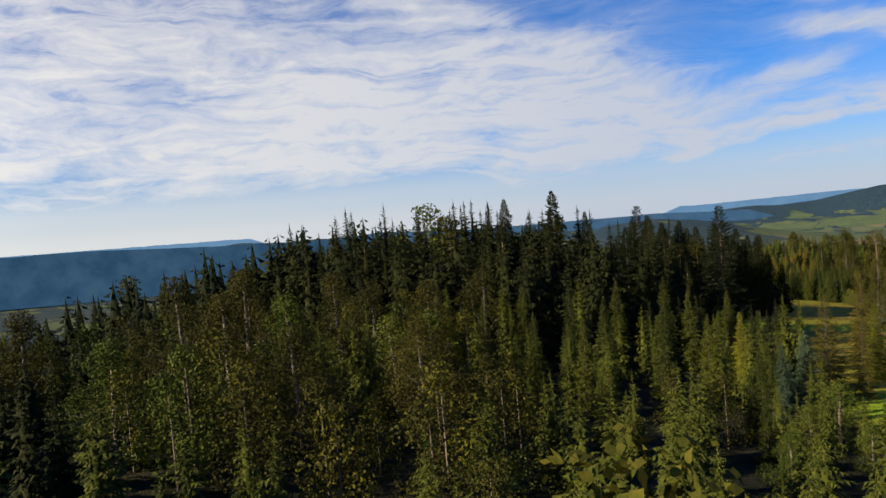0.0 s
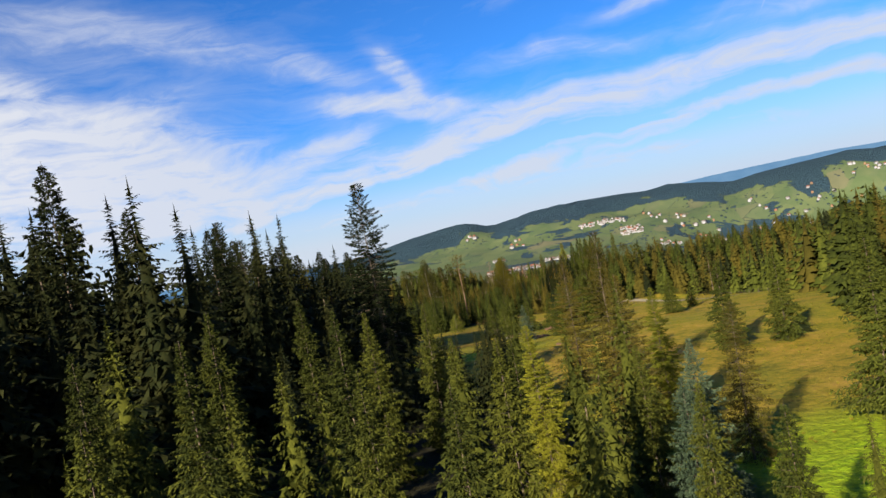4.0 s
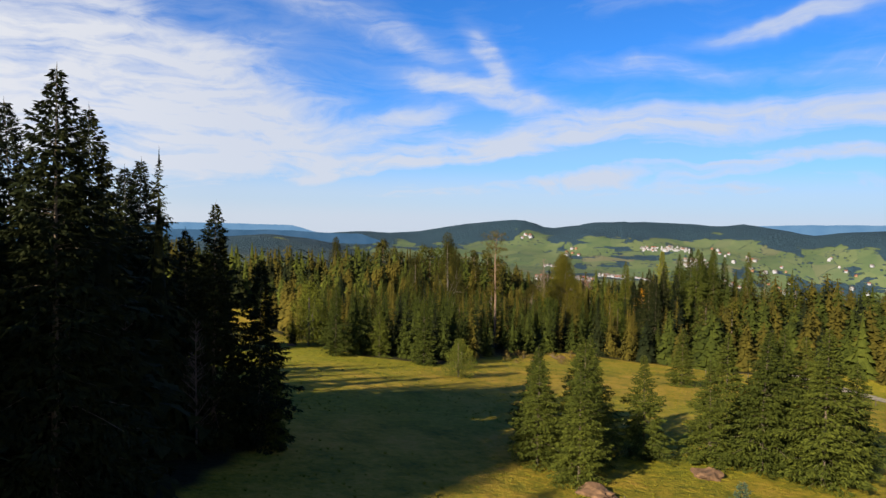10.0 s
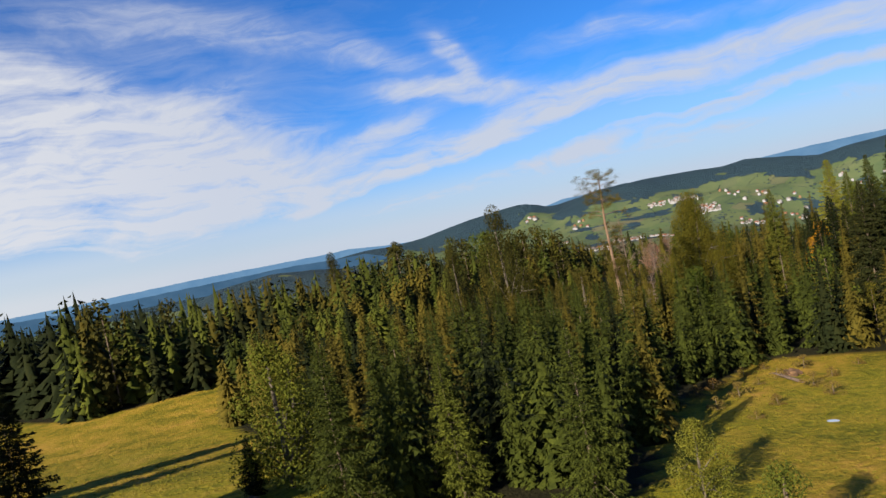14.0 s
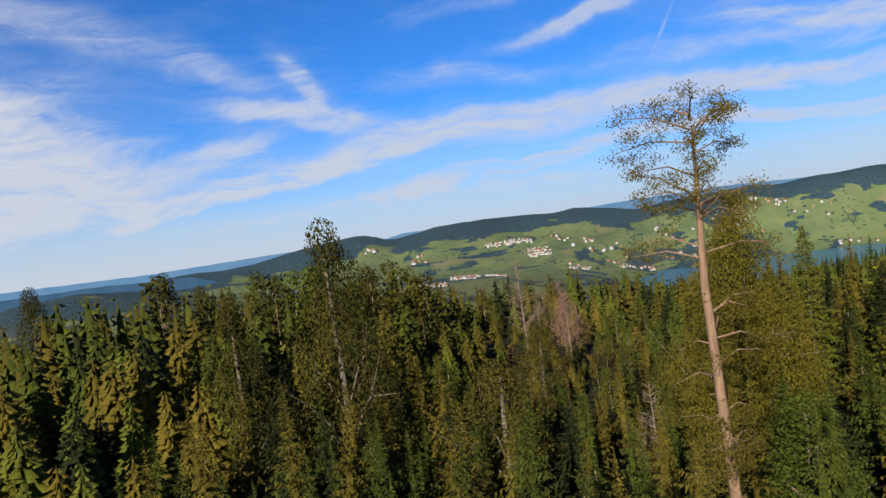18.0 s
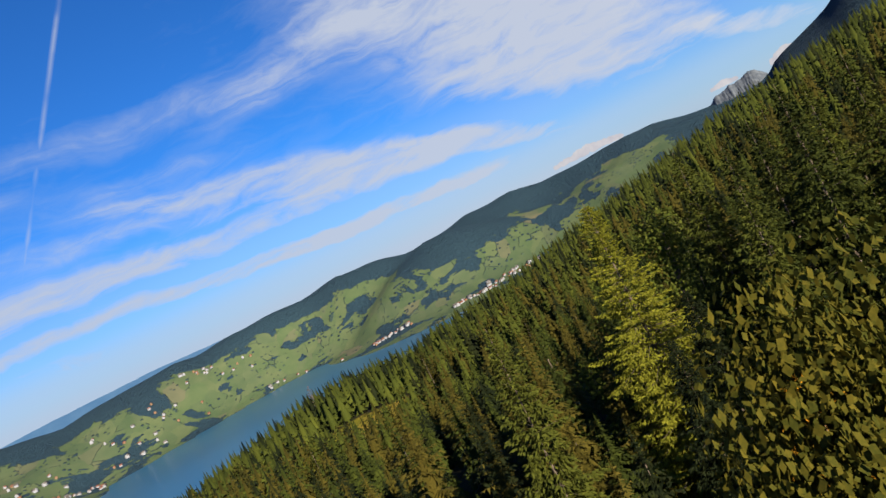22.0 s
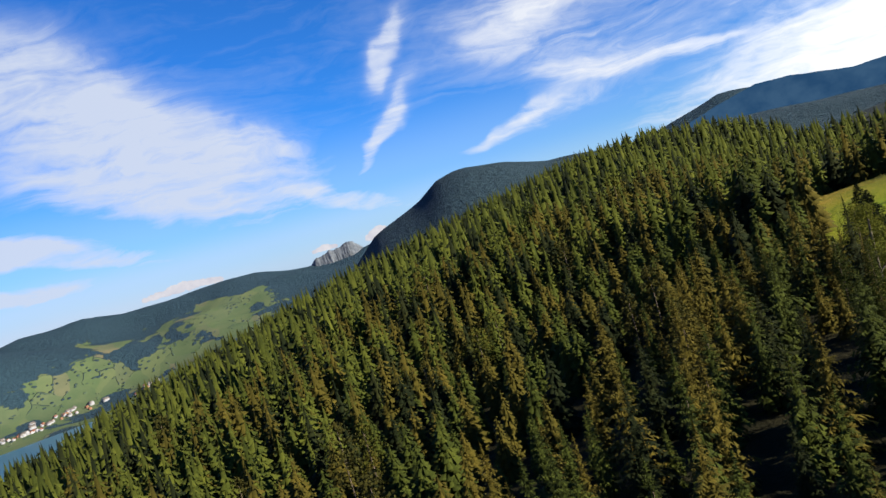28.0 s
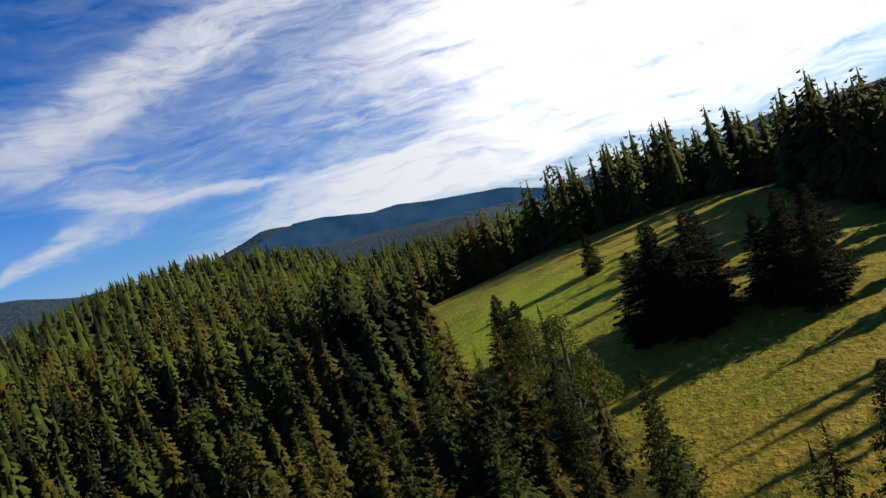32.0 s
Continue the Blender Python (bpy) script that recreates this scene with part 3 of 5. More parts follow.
def conifer(h, r, whorls, per, segs, seed, droop=0.5, bare=0.06, ragged=0.25, lift=0.1, fine=1.0, full=0.68, blunt=0.06):
    """Trunk and crown of a spruce: uneven whorls of sagging boughs, each a spine with narrow hanging sprays to both sides."""
    g = np.random.default_rng(seed)
    bend = g.normal(0, 0.006 * h, 2)
    lean = lambda z: np.array([bend[0] * (z / h) ** 2, bend[1] * (z / h) ** 2, z])
    zs = np.linspace(0, h * 0.975, 6)
    trunk = tube([lean(z) for z in zs], [max(0.0095 * h * (1 - 0.97 * z / h) ** 1.2, 0.0004 * h) for z in zs], 7)
    vs, ts, k = [], [], 0
    one_side = g.uniform(0, 6.28)
    for i in range(whorls):
        u = 1 - (1 - min(max((i + g.uniform(-0.4, 0.4)) / (whorls - 1), 0), 1)) ** 1.22
        z = h * (bare + (0.965 - bare) * u)
        reach = r * ((1 - u) ** full * (0.62 + 0.38 * min(1, u * 4 + 0.3)) + blunt) * (1 + 0.22 * ragged * math.sin(9 * u + one_side))
        for j in range(per if u < 0.9 else max(4, per - 3)):
            a = 2 * np.pi * (j / per) + i * 2.4 + g.normal(0, 0.3)
            L = reach * g.uniform(1 - 1.5 * ragged, 1 + ragged * 0.7) * (1 + 0.12 * math.cos(a - one_side))
            if g.random() < 0.05 + ragged * 0.25:
                L *= 0.5
            out, side = np.array([np.cos(a), np.sin(a), 0]), np.array([-np.sin(a), np.cos(a), 0])
            rise = lift + 0.55 * u ** 3
            s = np.linspace(0.08, 1, segs + 1)
            high = min(max(z + 0.45 * h / whorls * g.normal(), 0.5 * bare * h), 0.965 * h)
            spine = lean(high) + L * s[:, None] * out
            spine[:, 2] += L * (rise * s - (droop * (1 - 0.6 * u) + g.uniform(-0.12, 0.12)) * s ** 2)
            for m in range(segs):
                w = L * (0.52 * (1 - s[m]) ** 0.8 + 0.20) * g.uniform(0.65, 1.25) * fine
                for sign in (1, -1):
                    root = spine[m] + (spine[m + 1] - spine[m]) * g.uniform(0.0, 0.35)
                    base = root + (spine[m + 1] - root) * 0.9
                    tip = root + sign * side * w * g.uniform(0.6, 1.0) + out * w * g.uniform(0.35, 0.75) - np.array([0, 0, w * g.uniform(0.15, 1.1) * (1 - 0.4 * u)])
                    vs += [root, base, tip]
                    ts.append((k, k + 1, k + 2))
                    k += 3
            tail = spine[-1] + out * 0.12 * L - np.array([0, 0, 0.08 * L])
            vs += [spine[-2] + side * 0.07 * L, spine[-2] - side * 0.07 * L, tail]
            ts.append((k, k + 1, k + 2))
            k += 3
    # the dense inner mass of needles
    body, faces = bough_cone(g, 520 if segs > 6 else 130, 0.74 * r / h, bare, full * 1.1, 0.6, 0.5 if segs > 6 else 0.8)
    body = body * h
    body[:, :2] += np.stack([bend[0] * (body[:, 2] / h) ** 2, bend[1] * (body[:, 2] / h) ** 2], 1)
    vs += list(body)
    ts += [tuple(f) for f in faces + k]
    k += len(body)
    for i in range(56):
        u, a = 0.74 + 0.22 * (i + g.random()) / 56, i * 2.4
        out, side = np.array([np.cos(a), np.sin(a), 0]), np.array([-np.sin(a), np.cos(a), 0])
        w = r * (0.30 * (1 - u) + 0.018) * g.uniform(1.4, 2.6)
        p = lean(h * u)
        vs += [p + side * 0.0045 * h, p - side * 0.0045 * h - np.array([0, 0, 0.008 * h]), p + out * w - np.array([0, 0, w * g.uniform(0.1, 0.8)])]
        ts.append((k, k + 1, k + 2))
        k += 3
    top = lean(h * 0.93)
    for a in (0, 1.05, 2.1):
        d = np.array([np.cos(a), np.sin(a), 0]) * 0.0045 * h
        vs += [top - d, top + d, top + np.array([0, 0, 0.07 * h])]
        ts.append((k, k + 1, k + 2))
        k += 3
    return trunk, (np.array(vs), np.array(ts))


def thin_spruce(r, boughs, seed, bare=0.1, droop=0.5, full=0.5, stations=24, size=1.0):
    """Trunk and crown of an old thin spruce, 1 m high: long uneven boughs that sag and lift at the tips, hung with small sprays of needles."""
    g = np.random.default_rng(seed)
    bend = g.normal(0, 0.006, 2)
    zs = np.linspace(0, 0.985, 8)
    trunk = [tube([(bend[0] * z * z, bend[1] * z * z, z) for z in zs], [max(0.0088 * (1 - 0.97 * z) ** 1.1, 0.0006) for z in zs], 8)]
    q = (np.arange(boughs) + g.uniform(0, 1, boughs)) / boughs
    u = 1 - (1 - q) ** 1.15
    a = np.arange(boughs) * 2.39996 + g.normal(0, 0.4, boughs)
    tier = 1 + 0.16 * np.sin(u * 31 + seed) + 0.12 * np.sin(u * 13 + 2 * seed)
    L = (r * (1 - u) ** full * (0.6 + 0.4 * np.minimum(1, 4 * u + 0.3)) + 0.007) * tier * g.uniform(0.5, 1.15, boughs)
    z0 = bare + (0.975 - bare) * u
    sag = droop * (1 - u ** 1.5) * g.uniform(0.6, 1.3, boughs)
    rise = 0.08 + 0.5 * u ** 2
    out, side = np.stack([np.cos(a), np.sin(a), 0 * a], 1), np.stack([-np.sin(a), np.cos(a), 0 * a], 1)
    root = np.stack([bend[0] * z0 ** 2, bend[1] * z0 ** 2, z0], 1)

    def on(s):
        p = root[:, None] + out[:, None] * (L[:, None] * s)[..., None]
        p[..., 2] += L[:, None] * (rise[:, None] * s - sag[:, None] * (1.7 * s ** 2 - 0.85 * s ** 4))
        return p
    marks = np.linspace(0, 1, 5)[None] * np.ones((boughs, 1))
    for line, long in zip(on(marks)[::1 if size < 1.3 else 3], L[::1 if size < 1.3 else 3]):
        trunk.append(tube(line[:4], [0.009 * long + 0.0003, 0.006 * long + 0.0002, 0.004 * long + 0.0001, 0.002 * long + 0.0001], 3))
    many = np.maximum(4, (stations * (L / r) ** 0.7 * 5).astype(int))
    which = np.repeat(np.arange(boughs), many)
    s = g.uniform(0, 1, len(which)) ** 0.62
    s = 0.12 + 0.88 * s
    k = which
    p = root[k] + out[k] * (L[k] * s)[:, None]
    p[:, 2] += L[k] * (rise[k] * s - sag[k] * (1.7 * s ** 2 - 0.85 * s ** 4))
    sway = g.uniform(-1, 1, len(k))
    wide = 0.30 * L[k] * (1.08 - s) ** 0.7
    p += side[k] * (sway * wide)[:, None]
    p[:, 2] -= np.abs(sway) * wide * 0.45
    way = out[k] * g.uniform(0.2, 0.9, len(k))[:, None] + side[k] * (sway * 1.1)[:, None] + g.normal(0, 0.25, (len(k), 3))
    way[:, 2] -= g.uniform(0.1, 1.3, len(k)) * (1 - 0.75 * u[k] ** 2)
    way /= np.linalg.norm(way, axis=1)[:, None]
    across = np.cross(way, g.normal(0, 1, (len(k), 3)))
    across /= np.linalg.norm(across, axis=1)[:, None]
    long, half = size * g.uniform(0.008, 0.021, len(k)) * (1 - 0.6 * u[k] ** 2), size * g.uniform(0.0014, 0.0030, len(k)) * (1 - 0.4 * u[k] ** 2)
    quad = np.stack([p, p + way * (0.45 * long)[:, None] + across * half[:, None], p + way * long[:, None], p + way * (0.45 * long)[:, None] - across * half[:, None]], 1).reshape(-1, 3)
    n4 = np.arange(len(k))[:, None] * 4
    tip = np.array([(bend[0], bend[1], 1.0), (bend[0] - 0.002, bend[1], 0.95), (bend[0] + 0.002, bend[1], 0.95), (bend[0], bend[1] + 0.002, 0.95)])
    return joined(trunk), joined([(quad, np.concatenate([n4 + [0, 1, 2], n4 + [0, 2, 3]])), (tip, np.array([(0, 1, 2), (0, 2, 3)]))])


def broadleaf(h, w, leaves, size, seed, base=0.25, lobes=9, limbs=9, trunk_r=0.018, open_=0.0):
    """Trunk with limbs, and a crown of small leaf clumps gathered in uneven lobes."""
    g = np.random.default_rng(seed)
    top = np.array([g.normal(0, 0.03 * h), g.normal(0, 0.03 * h), h * 0.88])
    zs = np.linspace(0, 1, 6)
    spine = [np.array([top[0] * z ** 2, top[1] * z ** 2, top[2] * z]) for z in zs]
    wood = [tube(spine, [trunk_r * h * (1 - 0.9 * z) + 0.01 for z in zs], 7)]
    centres, sizes = [], []
    for i in range(lobes):
        u = (i + 0.5) / lobes
        a = i * 2.4 + g.normal(0, 0.4)
        rr = w * (0.30 + 0.32 * np.sin(np.pi * min(1, 0.25 + u * 0.8))) * g.uniform(0.6, 1.1) * (1 - u ** 3)
        centres.append(np.array([rr * np.cos(a), rr * np.sin(a), h * (base + (0.93 - base) * u)]))
        sizes.append(w * g.uniform(0.24, 0.38) * (1.1 - 0.55 * u))
    centres.append(np.array([top[0], top[1], h * 0.9]))
    sizes.append(w * 0.2)
    for i in range(min(limbs, lobes)):
        c = centres[i]
        z0 = max(0.12, c[2] / h - 0.22)
        start = np.array([top[0] * z0 ** 2, top[1] * z0 ** 2, z0 * h])
        mid = start * 0.45 + c * 0.55 + np.array([0, 0, 0.03 * h])
        wood.append(tube([start, mid, c], [0.008 * h, 0.005 * h, 0.0015 * h], 5))
        for q in range(3):
            e = c + g.normal(0, 1, 3) * sizes[i] * 0.55
            wood.append(tube([mid * 0.4 + c * 0.6, e], [0.003 * h, 0.001 * h], 4))
    weights = np.array(sizes) ** 2
    pick = g.choice(len(centres), leaves, p=weights / weights.sum())
    d = g.normal(0, 1, (leaves, 3))
    d /= np.linalg.norm(d, axis=1)[:, None]
    rad = (1.1 - (0.5 + 0.35 * open_) * g.random(leaves) ** 2)[:, None] * np.array(sizes)[pick][:, None]
    p = np.array(centres)[pick] + d * rad * np.array([1, 1, 0.85])
    a, b = g.normal(0, 1, (leaves, 3)), g.normal(0, 1, (leaves, 3))
    face = d + 0.75 * g.normal(0, 1, (leaves, 3)) + np.array([0, 0, 0.3])
    face /= np.linalg.norm(face, axis=1)[:, None]
    a -= (a * face).sum(1)[:, None] * face
    a /= np.linalg.norm(a, axis=1)[:, None]
    b = np.cross(face, a) + 0.2 * b
    b -= (a * b).sum(1)[:, None] * a
    b /= np.linalg.norm(b, axis=1)[:, None]
    sz = size * g.uniform(0.55, 1.35, leaves)[:, None]
    quad = np.stack([p - a * sz, p + b * sz * 0.7, p + a * sz, p - b * sz * 0.7], 1).reshape(-1, 3)
    k = np.arange(leaves)[:, None] * 4
    tris = np.concatenate([k + [0, 1, 2], k + [0, 2, 3]])
    return joined(wood), (quad, tris)


def bare_tree(h, seed, twigs=70, spread=0.25):
    """A dead or leafless tree: trunk, limbs and fine twigs."""
    g = np.random.default_rng(seed)
    bits = [tube([(0, 0, 0), (0.01 * h, 0, h * 0.5), (0.02 * h, 0.015 * h, h)], [0.014 * h, 0.009 * h, 0.002 * h], 6)]
    fine = []
    for i in range(twigs):
        u = g.uniform(0.18, 0.97)
        a, L = g.uniform(0, 6.28), spread * h * (1.05 - u) * g.uniform(0.5, 1.2) + 0.03 * h
        s = np.array([0.02 * h * u, 0.012 * h * u, u * h])
        e = s + np.array([np.cos(a) * L, np.sin(a) * L, L * g.uniform(0.25, 0.9)])
        bits.append(tube([s, e], [0.0035 * h, 0.0008 * h], 4))
        for q in range(4):
            f = s + (e - s) * g.uniform(0.4, 1)
            fine.append(tube([f, f + g.normal(0, 0.25 * L, 3) + np.array([0, 0, 0.2 * L])], [0.0016 * h, 0.0004 * h], 3))
    return joined(bits), joined(fine)


def spread(template, places, turns, sizes, heights):
    """Many copies of a template as one array."""
    v, t = template
    c, s = np.cos(turns)[:, None], np.sin(turns)[:, None]
    x = (v[None, :, 0] * c - v[None, :, 1] * s) * sizes[:, None] + places[:, 0:1]
    y = (v[None, :, 0] * s + v[None, :, 1] * c) * sizes[:, None] + places[:, 1:2]
    z = v[None, :, 2] * heights[:, None] + places[:, 2:3]
    verts = np.stack([x, y, z], -1).reshape(-1, 3)
    tris = (t[None] + (np.arange(len(places)) * len(v))[:, None, None]).reshape(-1, 3)
    return verts, tris


def inside(x, y, poly):
    hit = np.zeros(np.shape(x), bool)
    for (x0, y0), (x1, y1) in zip(poly, poly[1:] + poly[:1]):
        cross = (y0 > y) != (y1 > y)
        hit ^= cross & (x < (x1 - x0) * (y - y0) / ((y1 - y0) or 1e-9) + x0)
    return hit


# ---- the large structure ----
MEADOW_WEST = [(38, 66), (72, 70), (112, 104), (165, 132), (222, 186), (236, 238), (214, 252), (196, 286), (168, 276), (146, 258), (133, 268), (136, 340),
               (146, 378), (116, 376), (80, 436), (48, 440), (44, 330), (74, 236), (100, 207), (86, 187), (62, 172), (52, 150), (62, 126), (52, 100)]
MEADOW_EAST = [(384, 108), (345, 112), (318, 124), (304, 134), (295, 152), (290, 190), (295, 222), (312, 236), (326, 214), (338, 196), (354, 172), (374, 150)]
CLEARING = [(430, 335), (480, 345), (520, 395), (470, 400), (420, 365)]


def open_land(x, y):
    return inside(x, y, MEADOW_WEST) | inside(x, y, MEADOW_EAST) | inside(x, y, CLEARING)


def build_ground():
    """One sheet, fine near the middle and coarse towards the horizon."""
    rays = 440
    radii = [0.5]
    while radii[-1] < 4650:
        radii.append(radii[-1] + max(2.4, radii[-1] * 0.017))
    rr, aa = np.meshgrid(np.array(radii), np.arange(rays) * 2 * np.pi / rays, indexing="ij")
    x, y = MID[0] + rr * np.sin(aa), MID[1] + rr * np.cos(aa)
    z = ground(x, y)
    verts = np.stack([x, y, z], -1).reshape(-1, 3)
    i, j = np.meshgrid(np.arange(len(radii) - 1), np.arange(rays), indexing="ij")
    a, b = i * rays + j, i * rays + (j + 1) % rays
    c, e = a + rays, b + rays
    tris = np.concatenate([np.stack([a, b, c], -1).reshape(-1, 3), np.stack([b, e, c], -1).reshape(-1, 3)])[:, ::-1]
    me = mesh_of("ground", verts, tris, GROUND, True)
    fx, fy, fz, fr = verts[:, 0], verts[:, 1], verts[:, 2], rr.ravel()
    az = np.degrees(np.arctan2(fx - MID[0], fy - MID[1]))
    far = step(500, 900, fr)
    # share of the haze-tinted far colours, full only beyond 3100 m
    haze_blend = far * (0.80 + 0.20 * step(2300, 3100, fr))
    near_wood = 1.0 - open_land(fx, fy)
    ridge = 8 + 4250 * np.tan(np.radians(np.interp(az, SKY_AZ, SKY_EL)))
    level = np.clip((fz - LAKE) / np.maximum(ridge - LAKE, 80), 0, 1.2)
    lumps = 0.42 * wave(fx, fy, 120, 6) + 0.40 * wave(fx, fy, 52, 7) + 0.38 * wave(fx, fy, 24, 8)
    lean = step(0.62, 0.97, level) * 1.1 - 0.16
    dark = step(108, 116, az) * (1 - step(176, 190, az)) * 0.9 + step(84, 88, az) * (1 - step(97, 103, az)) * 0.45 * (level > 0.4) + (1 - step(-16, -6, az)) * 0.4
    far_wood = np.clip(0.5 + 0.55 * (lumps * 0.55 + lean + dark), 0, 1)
    # the sunlit band between tree shadows, painted as brighter green turf
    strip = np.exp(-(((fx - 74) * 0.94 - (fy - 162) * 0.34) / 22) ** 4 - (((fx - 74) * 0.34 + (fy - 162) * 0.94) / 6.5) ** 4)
    lit_lush = np.clip(strip + np.exp(-((fx - 50) / 13) ** 4 - ((fy - 76) / 9) ** 4) + 0.8 * np.exp(-((fx - 338) / 22) ** 2 - ((fy - 168) / 20) ** 2) + 0.5 * np.exp(-((fx - 95) / 24) ** 2 - ((fy - 262) / 26) ** 2), 0, 1)
    for key, values in (("wood", near_wood * (1 - far) + far_wood * far), ("far", haze_blend), ("lit_lush", lit_lush)):
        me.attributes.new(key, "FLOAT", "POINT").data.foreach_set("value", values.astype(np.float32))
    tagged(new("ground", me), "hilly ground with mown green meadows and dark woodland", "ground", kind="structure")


build_ground()


def build_backdrop(label, d, azs, els, mat, seed, drop=160):
    """A far range painted in haze blue: a ridge with a rolling crest, farther off than all the land."""
    arc = np.arange(azs[0], azs[-1] + 0.01, 0.12)
    crest = 8 + d * np.tan(np.radians(np.interp(arc, azs, els))) + d * 0.00035 * wave(arc, arc * 0.3, 0.30, seed) + d * 0.00016 * wave(arc, arc * 0.2, 0.09, seed + 1)
    a = np.radians(arc)
    rows = []
    for back, fall in ((0, 1.0), (40, 0.35), (90, 0.0), (200, 0.5)):
        r = d + back
        rows.append(np.stack([MID[0] + r * np.sin(a), MID[1] + r * np.cos(a), crest - drop * fall], 1))
    m = len(arc)
    tris = [t for k in range(3) for i in range(m - 1) for t in ((k * m + i, k * m + i + 1, k * m + m + i), (k * m + i + 1, k * m + m + i + 1, k * m + m + i))]
    tagged(new("backdrop", mesh_of("backdrop", np.concatenate(rows), np.array(tris)[:, ::-1], mat, True)), label, "hills", kind="structure")


build_backdrop("far horizon ranges painted in pale haze blue", 4900, [-70, -20, -8, 0, 10, 20, 30, 38, 40, 50, 58, 66, 72, 90], [0.75, 0.05, -0.25, -0.35, -0.3, -0.45, -0.2, -0.3, 0.1, -0.1, 0.25, 0.35, 0.1, -0.6], HAZE_FAR, 3)
build_backdrop("wooded hills beyond the near rise, haze blue painted in", 2600, [-70, -45, -33, -27, -22, -14, -8, -4], [0.5, 0.5, 0.38, 0.02, -0.25, -0.5, -1.3, -3.5], HAZE_NEAR, 5, 260)
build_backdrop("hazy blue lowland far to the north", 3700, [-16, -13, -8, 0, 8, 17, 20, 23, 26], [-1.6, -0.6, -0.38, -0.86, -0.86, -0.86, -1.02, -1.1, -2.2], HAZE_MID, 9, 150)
build_backdrop("wooded mountain behind the slope, haze blue painted in", 2700, [134, 140, 144, 146, 148.8, 151, 155, 157, 160, 165.7, 169, 176], [-1, 0.8, 2.3, 2.9, 3.6, 3.45, 2.65, 2.7, 2.15, 1.45, 0.35, -1], HAZE_DARK, 7, 160)


def build_lake():
    turns = np.linspace(radians(40), radians(112), 49)
    rim = [(MID[0] + r * math.sin(a), MID[1] + r * math.cos(a), LAKE) for r in (1500, 2400, 3200, 3950) for a in turns]
    tris = []
    for k in range(3):
        for i in range(48):
            a = k * 49 + i
            tris += [(a, a + 49, a + 1), (a + 1, a + 49, a + 50)]
    tagged(new("water", mesh_of("water", rim, tris, WATER)), "calm blue lake water below the hills", "water", kind="structure")


build_lake()


def build_track(name, line, width, mat, label):
    """A strip that follows the ground along a line."""
    pts = []
    for (x0, y0), (x1, y1) in zip(line, line[1:]):
        m = max(2, int(math.hypot(x1 - x0, y1 - y0) / 2))
        pts += [(x0 + (x1 - x0) * k / m, y0 + (y1 - y0) * k / m) for k in range(m)]
    pts = np.array(pts)
    for _ in range(6):
        pts[1:-1] = (pts[:-2] + pts[1:-1] * 2 + pts[2:]) / 4
    d = np.gradient(pts, axis=0)
    d /= np.linalg.norm(d, axis=1)[:, None]
    nrm = np.stack([-d[:, 1], d[:, 0]], 1)
    verts = []
    for off in (-0.5, -0.17, 0.17, 0.5):
        q = pts + nrm * width * (off + 0.04 * wave(pts[:, :1], pts[:, 1:], 2.5, 3))
        verts.append(np.stack([q[:, 0], q[:, 1], ground(q[:, 0], q[:, 1]) + 0.10], 1))
    m = len(pts)
    tris = [t for k in range(3) for i in range(m - 1) for t in ((k * m + i, k * m + i + 1, k * m + m + i), (k * m + i + 1, k * m + m + i + 1, k * m + m + i))]
    tagged(new(name, mesh_of(name, np.concatenate(verts), np.array(tris)[:, ::-1], mat, True)), label, "road", kind="structure")


build_track("road", [(222, 268), (227, 246), (221, 228), (208, 204), (207, 190), (222, 168), (250, 140)], 4.2, GRAVEL, "narrow pale gravel forest road along the meadow edge")


# ---- trees ----
class Kind:
    """Plants copies of a few models, each 1 m high and scaled to its height."""

    def __init__(self, name, label, shapes, wood_mat, leaf_mat, group):
        self.models, self.name, self.label, self.group = [], name, label, group
        for wood, leaf in shapes:
            self.models.append((mesh_of("trunk", *wood, wood_mat, True), mesh_of("crown", *leaf, leaf_mat)))
        self.count = 0

    def plant(self, x, y, h, wide=1.0, label="", sink=0.15, turn=None):
        trunk, crown = self.models[self.count % len(self.models)]
        turn = (self.count * 137.5) % 360 if turn is None else turn
        self.count += 1
        root = new(self.name)
        tagged(root, label or self.label, "tree", self.group)
        root.matrix_world = Matrix.LocRotScale((x, y, float(ground(np.array(x), np.array(y))) - sink), Euler((0, 0, radians(turn))), (h * wide, h * wide, h))
        part("trunk", trunk, root)
        part("crown", crown, root)
        PLANTED.append((x, y, max(1.2, 0.10 * h)))
        return root


PLANTED = []
spruce = Kind("spruce_tree", "green spruce tree with drooping boughs", [thin_spruce(0.205, 340, s, 0.05, 0.5, 0.95, 15, 1.6) for s in (1, 2, 3, 4)], BARK, SPRUCE, "spruces by the meadow")
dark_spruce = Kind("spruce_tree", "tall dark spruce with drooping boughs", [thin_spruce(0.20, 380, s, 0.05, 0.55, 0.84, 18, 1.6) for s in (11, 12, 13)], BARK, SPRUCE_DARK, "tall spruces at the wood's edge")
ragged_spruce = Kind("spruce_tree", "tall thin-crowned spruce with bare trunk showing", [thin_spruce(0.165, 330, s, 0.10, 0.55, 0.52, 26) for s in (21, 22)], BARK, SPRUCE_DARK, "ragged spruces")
young_spruce = Kind("spruce_tree", "young spruce in the dense stand, green dimmed for shade", [thin_spruce(0.205, 340, s, 0.05, 0.5, 0.95, 15, 1.6) for s in (5, 6, 7)], BARK, SPRUCE_DIM, "young spruces of the stand")
brown_spruce = Kind("spruce_tree", "thin brownish spruce with sunlit sparse boughs", [thin_spruce(0.19, 270, s, 0.05, 0.4, 0.62, 24) for s in (25, 26)], BARK, PINE, "thin brownish spruces")
